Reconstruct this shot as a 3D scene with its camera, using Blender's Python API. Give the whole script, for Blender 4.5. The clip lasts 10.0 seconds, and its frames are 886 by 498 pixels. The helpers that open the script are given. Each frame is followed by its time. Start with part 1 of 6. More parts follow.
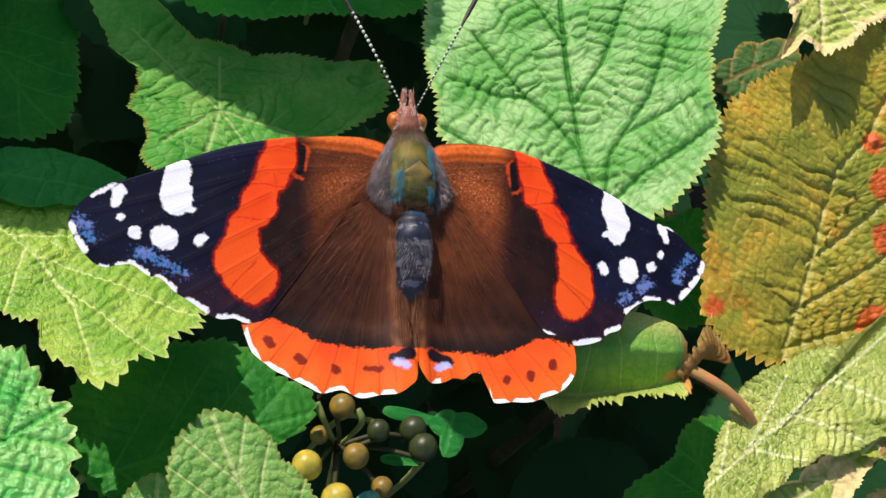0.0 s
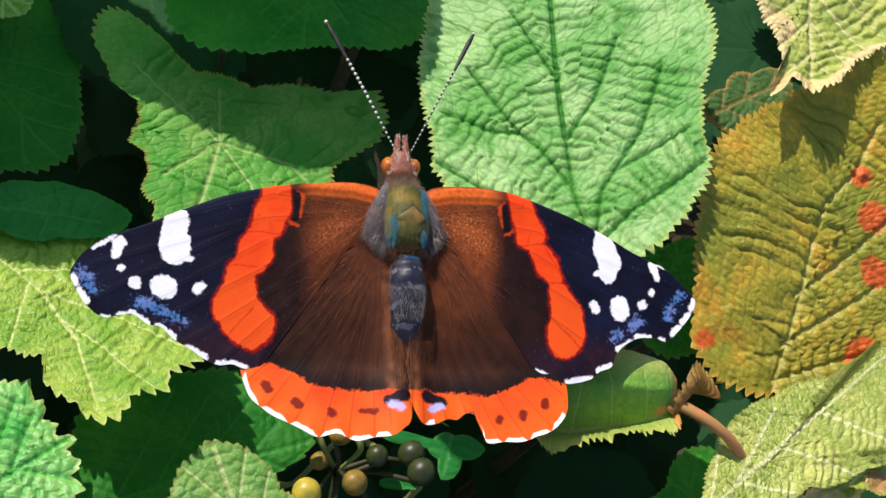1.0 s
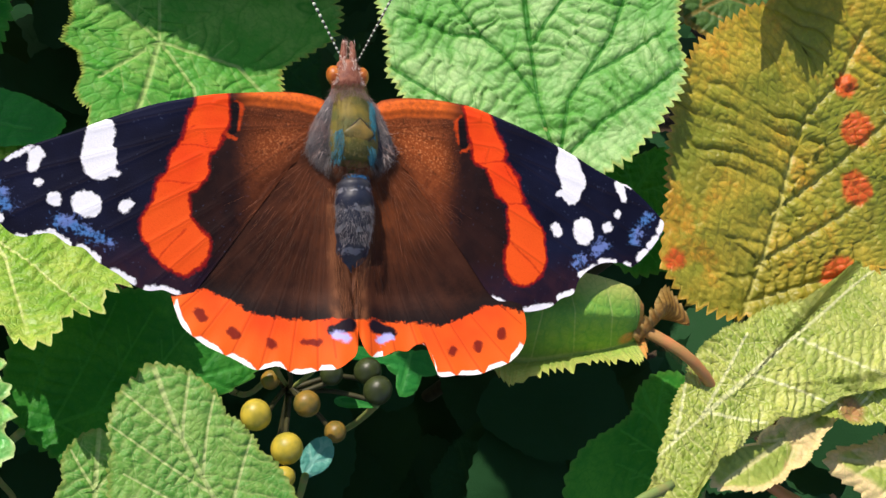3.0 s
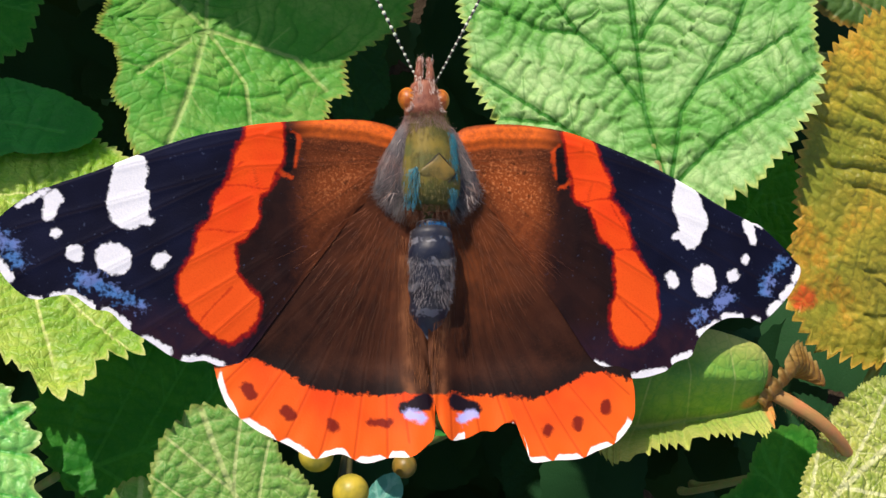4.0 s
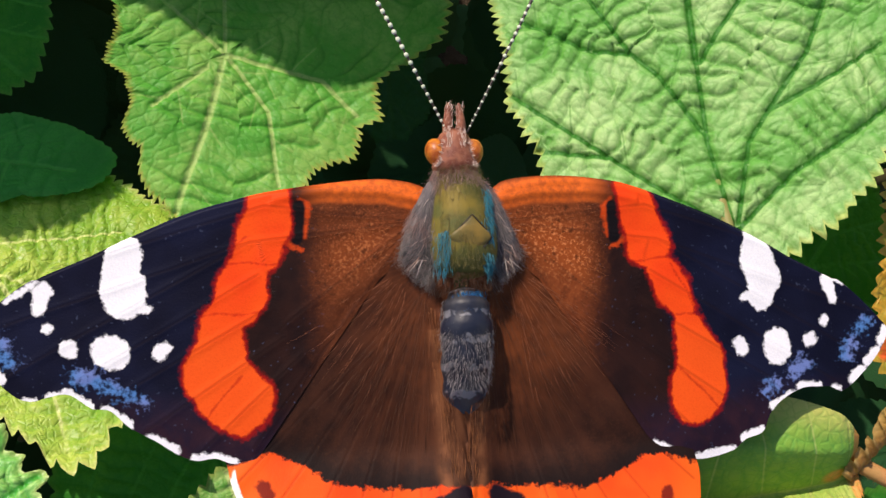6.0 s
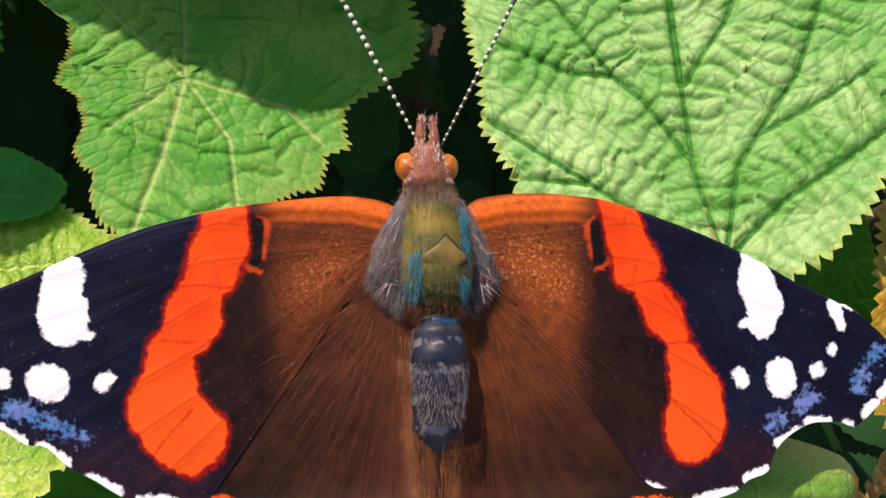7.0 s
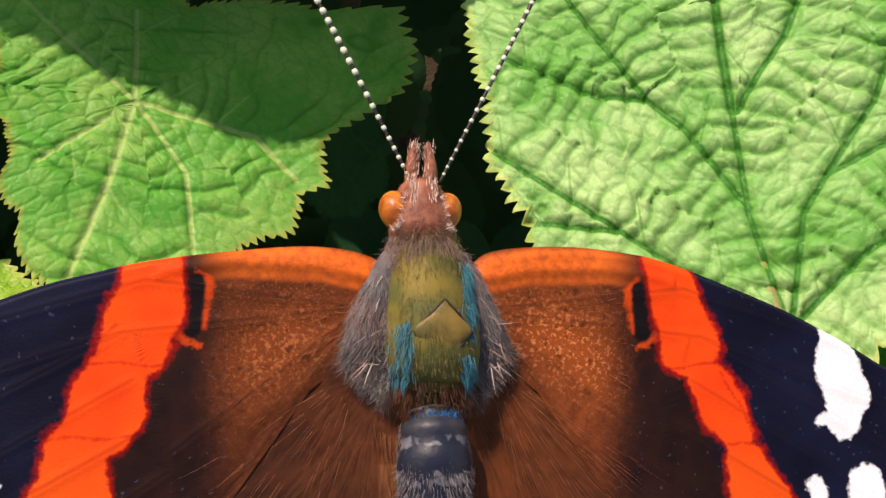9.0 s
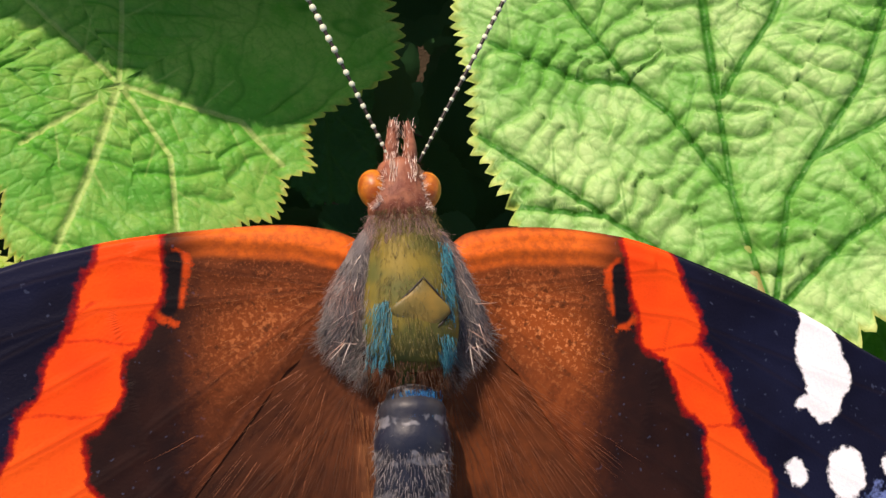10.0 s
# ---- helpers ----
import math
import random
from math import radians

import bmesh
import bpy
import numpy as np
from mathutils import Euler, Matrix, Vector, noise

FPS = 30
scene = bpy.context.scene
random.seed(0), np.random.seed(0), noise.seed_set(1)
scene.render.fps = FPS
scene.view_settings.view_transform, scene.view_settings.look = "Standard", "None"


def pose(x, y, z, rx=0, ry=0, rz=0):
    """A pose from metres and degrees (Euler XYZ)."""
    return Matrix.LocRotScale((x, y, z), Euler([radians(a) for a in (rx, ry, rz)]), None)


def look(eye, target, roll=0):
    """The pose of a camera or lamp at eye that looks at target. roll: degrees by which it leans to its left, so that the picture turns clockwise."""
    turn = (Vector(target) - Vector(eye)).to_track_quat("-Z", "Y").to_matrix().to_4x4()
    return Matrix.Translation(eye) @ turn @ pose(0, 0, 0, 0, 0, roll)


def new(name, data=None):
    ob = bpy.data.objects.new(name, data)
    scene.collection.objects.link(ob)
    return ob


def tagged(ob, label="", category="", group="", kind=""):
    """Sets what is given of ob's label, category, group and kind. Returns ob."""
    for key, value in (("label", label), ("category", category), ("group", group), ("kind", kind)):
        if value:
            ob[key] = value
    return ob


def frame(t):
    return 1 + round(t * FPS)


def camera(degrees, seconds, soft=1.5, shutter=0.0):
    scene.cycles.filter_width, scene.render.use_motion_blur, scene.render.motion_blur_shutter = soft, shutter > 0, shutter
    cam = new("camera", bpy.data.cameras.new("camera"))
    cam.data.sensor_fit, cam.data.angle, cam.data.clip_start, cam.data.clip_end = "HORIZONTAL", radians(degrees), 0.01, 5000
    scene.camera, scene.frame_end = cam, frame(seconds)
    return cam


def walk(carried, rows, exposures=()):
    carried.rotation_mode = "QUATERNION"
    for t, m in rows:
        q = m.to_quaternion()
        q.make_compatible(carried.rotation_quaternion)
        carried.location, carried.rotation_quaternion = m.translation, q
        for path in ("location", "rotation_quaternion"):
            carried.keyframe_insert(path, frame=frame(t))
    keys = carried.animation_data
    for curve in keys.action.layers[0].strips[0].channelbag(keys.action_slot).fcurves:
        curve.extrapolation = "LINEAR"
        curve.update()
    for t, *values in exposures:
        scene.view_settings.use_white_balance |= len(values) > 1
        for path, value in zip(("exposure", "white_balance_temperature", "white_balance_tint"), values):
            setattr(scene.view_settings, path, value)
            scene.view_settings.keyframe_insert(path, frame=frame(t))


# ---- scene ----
cam = camera(40, 10.0, soft=1.5)
WALK = [
    (0, pose(-0.02771, -0.04916, 0.10866, 24.55, -14.78, -3.01)),
    (0.5, pose(-0.02740, -0.04641, 0.11203, 24.16, -14.53, -3.07)),
    (1, pose(-0.02745, -0.04537, 0.11359, 24.10, -14.43, -3.10)),
    (1.5, pose(-0.02806, -0.04693, 0.11297, 23.73, -14.87, -3.37)),
    (2, pose(-0.02976, -0.04752, 0.11159, 22.86, -15.55, -3.61)),
    (2.2, pose(-0.02529, -0.04738, 0.11410, 22.20, -15.93, -3.82)),
    (3.3, pose(-0.02232, -0.03153, 0.10366, 17.63, -14.92, -3.00)),
    (3.5, pose(-0.02174, -0.02609, 0.10159, 16.93, -14.31, -2.81)),
    (4, pose(-0.02036, -0.02254, 0.09200, 14.85, -12.85, -2.00)),
    (4.5, pose(-0.01823, -0.01763, 0.09410, 14.29, -11.75, -1.86)),
    (5, pose(-0.01877, -0.01944, 0.09307, 14.63, -11.31, -1.89)),
    (5.5, pose(-0.01644, -0.01282, 0.08780, 12.99, -9.41, -1.94)),
    (5.7, pose(-0.01604, -0.01223, 0.08580, 12.76, -9.35, -2.60)),
    (6.8, pose(-0.01693, -0.01469, 0.07780, 16.54, -11.71, -2.29)),
    (7, pose(-0.01534, -0.01339, 0.07640, 16.20, -11.44, -2.53)),
    (7.5, pose(-0.01556, -0.01228, 0.07063, 16.91, -12.03, -2.42)),
    (8, pose(-0.01439, -0.00773, 0.06349, 17.36, -11.72, -2.27)),
    (8.5, pose(-0.01319, -0.00905, 0.05908, 17.55, -11.90, -2.03)),
    (9, pose(-0.01187, -0.00693, 0.05900, 18.00, -11.97, -2.17)),
    (9.5, pose(-0.01206, -0.00729, 0.05904, 17.60, -11.74, -2.07)),
    (10, pose(-0.01105, -0.00754, 0.05863, 17.69, -12.29, -2.02)),
]
walk(cam, WALK, [(0, 0.35, 6650, 16), (2.2, 0.37, 6700, 16), (3.5, 0.35, 6950, 17), (5.5, 0.29, 7200, 18), (7.5, 0.45, 7550, 24), (10, 0.46, 8050, 22)])

# ---- world and sun ----
SUN = Vector((-0.60, 0.80, 0.95)).normalized()
world = bpy.data.worlds.new("sky")
scene.world = world
world.use_nodes = True
sky = world.node_tree.nodes.new("ShaderNodeTexSky")
sky.sky_type = "NISHITA"
sky.sun_disc = False
sky.sun_elevation = math.asin(SUN.z)
sky.sun_rotation = math.atan2(SUN.x, SUN.y)
world.node_tree.links.new(sky.outputs[0], world.node_tree.nodes["Background"].inputs[0])
world.node_tree.nodes["Background"].inputs[1].default_value = 0.115
lamp = bpy.data.lights.new("sun", "SUN")
lamp.energy, lamp.angle, lamp.color = 4.05, radians(0.6), (1.0, 0.95, 0.86)
sun = new("sun", lamp)
sun.matrix_world = look(SUN * 2, (0, 0, 0))

MM = 0.001


# ---- node helpers ----
class Nodes:
    """A material with a principled surface and short calls for its nodes."""

    def __init__(self, name):
        self.mat = bpy.data.materials.new(name)
        self.mat.use_nodes = True
        self.tree = self.mat.node_tree
        self.bsdf = self.tree.nodes["Principled BSDF"]
        self.out = self.tree.nodes["Material Output"]

    def put(self, socket, value):
        if isinstance(value, bpy.types.NodeSocket):
            self.tree.links.new(value, socket)
        elif isinstance(value, tuple) and len(value) == 3:
            socket.default_value = (*value, 1.0)
        else:
            socket.default_value = value

    def add(self, kind):
        return self.tree.nodes.new(kind)

    def attr(self, name):
        n = self.add("ShaderNodeAttribute")
        n.attribute_name = name
        return n.outputs["Fac"]

    def coords(self):
        return self.add("ShaderNodeTexCoord").outputs["Object"]

    def noise(self, scale, detail=3.0, rough=0.55, vector=None):
        n = self.add("ShaderNodeTexNoise")
        self.put(n.inputs["Vector"], vector or self.coords())
        n.inputs["Scale"].default_value = scale
        n.inputs["Detail"].default_value = detail
        n.inputs["Roughness"].default_value = rough
        return n.outputs[0]

    def warped(self, amount):
        """Object coordinates shifted a little by noise, so that cells look grown."""
        n = self.add("ShaderNodeTexNoise")
        self.put(n.inputs["Vector"], self.coords())
        n.inputs["Scale"].default_value = 700
        m = self.add("ShaderNodeVectorMath")
        m.operation = "MULTIPLY_ADD"
        self.put(m.inputs[0], n.outputs["Color"])
        m.inputs[1].default_value = (amount, amount, amount)
        self.put(m.inputs[2], self.coords())
        return m.outputs[0]

    def math(self, op, a, b=0.0, clamp=False):
        n = self.add("ShaderNodeMath")
        n.operation, n.use_clamp = op, clamp
        self.put(n.inputs[0], a)
        self.put(n.inputs[1], b)
        return n.outputs[0]

    def step(self, value, low, high, to_low=0.0, to_high=1.0):
        n = self.add("ShaderNodeMapRange")
        n.interpolation_type = "SMOOTHSTEP"
        for i, v in enumerate((value, low, high, to_low, to_high)):
            self.put(n.inputs[i], v)
        return n.outputs[0]

    def mix(self, fac, a, b):
        n = self.add("ShaderNodeMix")
        n.data_type = "RGBA"
        self.put(n.inputs[0], fac)
        self.put(n.inputs[6], a)
        self.put(n.inputs[7], b)
        return n.outputs[2]

    def bump(self, height, strength, distance, normal=None):
        n = self.add("ShaderNodeBump")
        n.inputs["Strength"].default_value = strength
        n.inputs["Distance"].default_value = distance
        self.put(n.inputs["Height"], height)
        if normal is not None:
            self.put(n.inputs["Normal"], normal)
        return n.outputs[0]

    def random(self):
        return self.add("ShaderNodeObjectInfo").outputs["Random"]

    def finish(self, color, rough=0.5, normal=None, specular=0.4, metallic=0.0):
        self.put(self.bsdf.inputs["Base Color"], color)
        self.put(self.bsdf.inputs["Roughness"], rough)
        self.bsdf.inputs["Specular IOR Level"].default_value = specular
        self.bsdf.inputs["Metallic"].default_value = metallic
        if normal is not None:
            self.put(self.bsdf.inputs["Normal"], normal)
        return self.mat

    def sheer(self, color, share, normal=None):
        """Lets part of the light pass the thin sheet."""
        t = self.add("ShaderNodeBsdfTranslucent")
        self.put(t.inputs["Color"], color)
        if normal is not None:
            self.put(t.inputs["Normal"], normal)
        m = self.add("ShaderNodeMixShader")
        m.inputs[0].default_value = share
        self.tree.links.new(self.bsdf.outputs[0], m.inputs[1])
        self.tree.links.new(t.outputs[0], m.inputs[2])
        self.tree.links.new(m.outputs[0], self.out.inputs["Surface"])


# ---- materials ----
def leaf_material(name, light, deep, vein, gloss=0.35, edge=(0.30, 0.33, 0.07), dead=(0.30, 0.16, 0.06), glow=(0.28, 0.42, 0.04), share=0.22,
                  rough=0.5, spots=None, tint=None, line=None, grit=0.25, vary=0.0):
    n = Nodes(name)
    broad = n.noise(90, 3)
    fine = n.noise(900, 4, 0.65)
    patch = n.step(n.math("ADD", n.math("MULTIPLY", broad, 0.7), n.math("MULTIPLY", fine, 0.3)), 0.38, 0.64)
    color = n.mix(patch, deep, light)
    if tint:
        color = n.mix(n.step(n.noise(55, 4, 0.65), 0.46, 0.58, 0.0, 0.75), color, tint[0])
        color = n.mix(n.step(n.noise(85, 5, 0.72), 0.52, 0.64, 0.0, 0.75), color, tint[1])
    color = n.mix(n.math("MULTIPLY", n.attr("tert"), 0.9), color, line or deep)
    color = n.mix(n.step(n.attr("vein"), 0.15, 0.7), color, vein)
    speck = n.step(n.noise(2600, 2), 0.62, 0.72, 0.0, 0.35)
    color = n.mix(speck, color, light)
    near_edge = n.step(n.math("ADD", n.attr("edge"), n.math("MULTIPLY", fine, 0.8)), 0.35, 1.3, 1.0, 0.0)
    color = n.mix(n.math("MULTIPLY", near_edge, 0.7), color, edge)
    if spots:
        rusty = n.step(n.math("ADD", n.attr("rust"), n.math("MULTIPLY", n.noise(1500, 3), 1.2)), 0.2, 1.0, 1.0, 0.0)
        color = n.mix(n.math("MULTIPLY", rusty, 0.85), color, spots)
    worn = n.step(n.math("SUBTRACT", n.attr("dead"), n.math("MULTIPLY", broad, 0.3)), 0.05, 0.5)
    color = n.mix(worn, color, n.mix(fine, dead, tuple(min(1.0, c * 1.9) for c in dead)))
    if vary:
        color = n.mix(n.math("MULTIPLY", n.random(), vary), color, deep)
    crackle = n.add("ShaderNodeTexVoronoi")
    crackle.feature = "DISTANCE_TO_EDGE"
    n.put(crackle.inputs["Vector"], n.warped(0.0004))
    crackle.inputs["Scale"].default_value = 1250
    ridge = n.step(crackle.outputs["Distance"], 0.0, 0.22)
    color = n.mix(n.step(ridge, 0.0, 0.5, 0.22, 0.0), color, deep)
    bump = n.bump(ridge, grit, 0.00010, n.bump(n.noise(2200, 4, 0.7), 0.5, 0.00012))
    n.finish(color, n.step(fine, 0.3, 0.8, rough - 0.08, rough + 0.15), bump, gloss)
    n.sheer(n.mix(0.5, color, glow), share, bump)
    return n.mat


PALE = leaf_material("pale_leaf", (0.40, 0.63, 0.25), (0.11, 0.38, 0.065), (0.025, 0.18, 0.02), line=(0.045, 0.23, 0.025), rough=0.48, gloss=0.24, edge=(0.50, 0.56, 0.14), grit=0.15)
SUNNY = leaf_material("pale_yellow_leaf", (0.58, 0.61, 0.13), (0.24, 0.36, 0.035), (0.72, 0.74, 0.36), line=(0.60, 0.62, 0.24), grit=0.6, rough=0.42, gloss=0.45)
FRESH = leaf_material("fresh_leaf", (0.30, 0.56, 0.12), (0.08, 0.41, 0.045), (0.40, 0.60, 0.18), edge=(0.50, 0.40, 0.08), line=(0.05, 0.30, 0.03), share=0.36, glow=(0.08, 0.72, 0.05), gloss=0.32, rough=0.5, grit=0.15)
GREEN = leaf_material("green_leaf", (0.08, 0.37, 0.04), (0.018, 0.22, 0.025), (0.06, 0.36, 0.05), share=0.45, glow=(0.03, 0.75, 0.06), gloss=0.22, rough=0.5, edge=(0.12, 0.33, 0.05))
# for the added shading leaves, passing extra green light to those below
CASTER = leaf_material("caster_leaf", (0.10, 0.40, 0.04), (0.03, 0.26, 0.03), (0.06, 0.36, 0.05), share=0.62, glow=(0.05, 0.88, 0.06), gloss=0.22, rough=0.5, edge=(0.12, 0.33, 0.05))
EMERALD = leaf_material("emerald_leaf", (0.035, 0.34, 0.06), (0.012, 0.22, 0.04), (0.05, 0.36, 0.07), share=0.4, glow=(0.02, 0.70, 0.08), gloss=0.25, rough=0.45, edge=(0.05, 0.30, 0.05), grit=0.15)
YELLOWGREEN = leaf_material("yellow_green_leaf", (0.45, 0.57, 0.09), (0.17, 0.37, 0.03), (0.58, 0.66, 0.22), grit=0.55, gloss=0.4, rough=0.42, edge=(0.58, 0.58, 0.20))
NETTED = leaf_material("netted_leaf", (0.24, 0.45, 0.09), (0.085, 0.31, 0.045), (0.46, 0.58, 0.22), line=(0.38, 0.52, 0.17), grit=0.4, gloss=0.3, share=0.3, glow=(0.06, 0.55, 0.05))
# green taken from the shaded side; the pale edge puts sun on the rim
CURLED = leaf_material("curled_leaf", (0.24, 0.44, 0.06), (0.06, 0.29, 0.035), (0.50, 0.56, 0.18), edge=(0.66, 0.60, 0.17), line=(0.12, 0.34, 0.05), dead=(0.46, 0.20, 0.05), grit=0.3, share=0.15)
OLIVE = leaf_material("yellowing_leaf", (0.68, 0.49, 0.05), (0.24, 0.25, 0.025), (0.50, 0.46, 0.10), edge=(0.70, 0.38, 0.05), line=(0.22, 0.21, 0.025),
                      spots=(0.80, 0.085, 0.02), tint=((0.26, 0.31, 0.03), (0.74, 0.33, 0.03)), glow=(0.45, 0.36, 0.03), gloss=0.4, rough=0.45)
LIME = leaf_material("lime_leaf", (0.38, 0.70, 0.20), (0.04, 0.42, 0.06), (0.05, 0.38, 0.05), line=(0.05, 0.38, 0.06), edge=(0.52, 0.58, 0.20), gloss=0.5, rough=0.4)
WITHERED = leaf_material("withered_leaf", (0.56, 0.60, 0.14), (0.26, 0.36, 0.06), (0.60, 0.58, 0.25), edge=(0.80, 0.64, 0.36),
                         dead=(0.58, 0.42, 0.20))
# near-black green for inner leaves: the deep shade is put into the colour
SHADE = leaf_material("shade_dark_leaf", (0.020, 0.090, 0.034), (0.013, 0.058, 0.020), (0.022, 0.08, 0.024), edge=(0.014, 0.06, 0.018), vary=0.6, share=0.12, gloss=0.08, rough=0.7)


DRIED = leaf_material("dried_leaf", (0.54, 0.33, 0.08), (0.26, 0.12, 0.03), (0.20, 0.10, 0.03), edge=(0.60, 0.42, 0.14), dead=(0.30, 0.16, 0.04), glow=(0.45, 0.25, 0.03))
# bluish base colour stands in for the sky reflected on a leaf
SKY_GLOSS = leaf_material("sky_gloss_leaf", (0.14, 0.46, 0.38), (0.08, 0.34, 0.28), (0.20, 0.50, 0.42), gloss=0.3, edge=(0.10, 0.36, 0.28), glow=(0.05, 0.5, 0.3))
RUSTRIM = leaf_material("rust_rimmed_leaf", (0.10, 0.20, 0.04), (0.05, 0.13, 0.03), (0.22, 0.18, 0.05), edge=(0.45, 0.22, 0.03), dead=(0.30, 0.15, 0.03))


def stem_material(name, a, b):
    n = Nodes(name)
    color = n.mix(n.step(n.noise(500, 4), 0.35, 0.65), a, b)
    return n.finish(color, 0.6, n.bump(n.noise(2500, 3), 0.5, 0.0001))


STEM = stem_material("cane_bark", (0.045, 0.040, 0.018), (0.07, 0.06, 0.025))
PETIOLE = stem_material("petiole_green", (0.16, 0.24, 0.06), (0.24, 0.22, 0.07))
RUSSET = stem_material("petiole_russet", (0.52, 0.20, 0.07), (0.40, 0.22, 0.07))


FRUIT_STALK = stem_material("fruit_stalk", (0.05, 0.045, 0.013), (0.03, 0.03, 0.01))


def soil_material():
    n = Nodes("soil")
    broad = n.noise(6, 5, 0.6)
    color = n.mix(n.step(broad, 0.35, 0.65), (0.035, 0.024, 0.014), (0.075, 0.055, 0.032))
    color = n.mix(n.step(n.noise(60, 3), 0.62, 0.72, 0, 0.6), color, (0.12, 0.085, 0.045))
    return n.finish(color, 0.95, n.bump(n.noise(40, 6, 0.7), 0.8, 0.01), 0.2)


SOIL = soil_material()


def berry_material(name, a, b):
    n = Nodes(name)
    color = n.mix(n.step(n.noise(350, 3), 0.35, 0.65), a, b)
    return n.finish(color, 0.42, n.bump(n.noise(3000, 3), 0.3, 0.00008), 0.45)


BERRY = berry_material("unripe_berry", (0.56, 0.42, 0.045), (0.32, 0.27, 0.035))
# dark olive copy: the shade on the dim berries is put into the colour
BERRY_SHADED = berry_material("shaded_berry", (0.04, 0.055, 0.014), (0.022, 0.03, 0.01))
BERRY_TAN = berry_material("ripening_berry", (0.30, 0.17, 0.025), (0.12, 0.11, 0.025))


def forewing_material():
    n = Nodes("forewing_scales")
    grain = n.noise(6500, 2, 0.6)
    ragged = n.noise(2300, 3, 0.65)
    wobble = n.math("MULTIPLY", n.math("SUBTRACT", ragged, 0.5), 0.9)
    # blue-black outer wing, purplish towards the hind corner
    color = n.mix(n.step(n.noise(160, 3), 0.35, 0.7), (0.0028, 0.0032, 0.013), (0.006, 0.008, 0.028))
    color = n.mix(n.math("MULTIPLY", n.attr("purple"), n.step(n.noise(700, 3), 0.3, 0.7, 0.4, 1.0)), color, (0.028, 0.010, 0.018))
    color = n.mix(n.attr("inside"), color, n.mix(n.step(n.noise(300, 3), 0.35, 0.65), (0.012, 0.0045, 0.0045), (0.024, 0.008, 0.006)))
    speck = n.step(n.noise(3200, 1), 0.70, 0.76, 0.0, 0.35)
    color = n.mix(speck, color, (0.07, 0.09, 0.16))
    # brown inner wing, glitter painted in as bright specks, rust along the leading edge
    brown = n.mix(n.step(n.noise(380, 4, 0.7), 0.3, 0.7), (0.070, 0.017, 0.006), (0.155, 0.036, 0.010))
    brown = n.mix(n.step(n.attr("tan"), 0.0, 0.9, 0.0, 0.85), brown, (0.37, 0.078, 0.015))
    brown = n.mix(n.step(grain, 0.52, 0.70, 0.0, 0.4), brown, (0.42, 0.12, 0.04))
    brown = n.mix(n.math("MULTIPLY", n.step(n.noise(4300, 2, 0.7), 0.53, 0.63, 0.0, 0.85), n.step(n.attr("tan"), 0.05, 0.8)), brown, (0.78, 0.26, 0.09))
    brown = n.mix(n.step(n.noise(2400, 2), 0.60, 0.70, 0.0, 0.6), brown, (0.030, 0.010, 0.004))
    rust = n.mix(n.step(ragged, 0.35, 0.7), (0.72, 0.135, 0.018), (0.46, 0.085, 0.016))
    brown = n.mix(n.step(n.attr("rusty"), 0.1, 0.9), brown, rust)
    brown = n.mix(n.math("MULTIPLY", n.attr("trail"), 0.75), brown, n.mix(n.step(n.noise(350, 4, 0.7), 0.3, 0.7), (0.040, 0.013, 0.006), (0.088, 0.026, 0.010)))
    # reddish sheen put into the colour, stronger on the right wing
    brown = n.mix(n.attr("warm_sheen"), brown, n.mix(n.step(n.noise(900, 4, 0.7), 0.35, 0.65), (0.16, 0.034, 0.010), (0.36, 0.085, 0.022)))
    inner = n.step(n.math("ADD", n.attr("inner"), n.math("MULTIPLY", wobble, 1.6)), -0.6, 2.4)
    color = n.mix(inner, color, brown)
    streak = n.step(n.attr("vein"), 0.2, 0.9)
    color = n.mix(n.math("MULTIPLY", streak, 0.22), color, (0.014, 0.007, 0.006))
    mark = n.step(n.math("ADD", n.attr("mark"), n.math("MULTIPLY", wobble, 0.5)), -0.12, 0.12, 1.0, 0.0)
    rim = n.step(n.math("ADD", n.attr("rim"), n.math("MULTIPLY", wobble, 0.9)), -0.14, 0.16, 0.9, 0.0)
    color = n.mix(rim, color, (0.60, 0.06, 0.008))
    color = n.mix(mark, color, (0.006, 0.004, 0.005))
    # orange-red band
    flame = n.mix(n.step(n.noise(260, 2), 0.3, 0.7), (0.84, 0.055, 0.008), (0.92, 0.085, 0.009))
    flame = n.mix(n.step(n.attr("low"), 0.0, 1.0, 0.0, 0.8), flame, (0.86, 0.10, 0.012))
    flame = n.mix(n.math("MULTIPLY", n.step(grain, 0.45, 0.75), 0.25), flame, (0.66, 0.045, 0.006))
    flame = n.mix(n.math("MULTIPLY", streak, 0.35), flame, (0.40, 0.03, 0.004))
    band = n.step(n.math("ADD", n.attr("band"), n.math("MULTIPLY", wobble, 0.55)), -0.10, 0.10, 1.0, 0.0)
    halo = n.step(n.math("ADD", n.attr("band"), n.math("MULTIPLY", wobble, 0.8)), 0.0, 0.42, 0.9, 0.0)
    color = n.mix(halo, color, (0.34, 0.006, 0.004))
    seam = n.step(n.math("ADD", n.attr("seam"), n.math("MULTIPLY", wobble, 0.35)), 0.0, 0.14, 0.6, 0.0)
    flame = n.mix(seam, flame, (0.46, 0.014, 0.004))
    color = n.mix(band, color, flame)
    # frosted blue scales
    blue = n.step(n.math("ADD", n.attr("blue"), n.math("MULTIPLY", n.math("SUBTRACT", n.noise(2600, 2), 0.5), 2.6)), -0.45, 0.35, 1.0, 0.0)
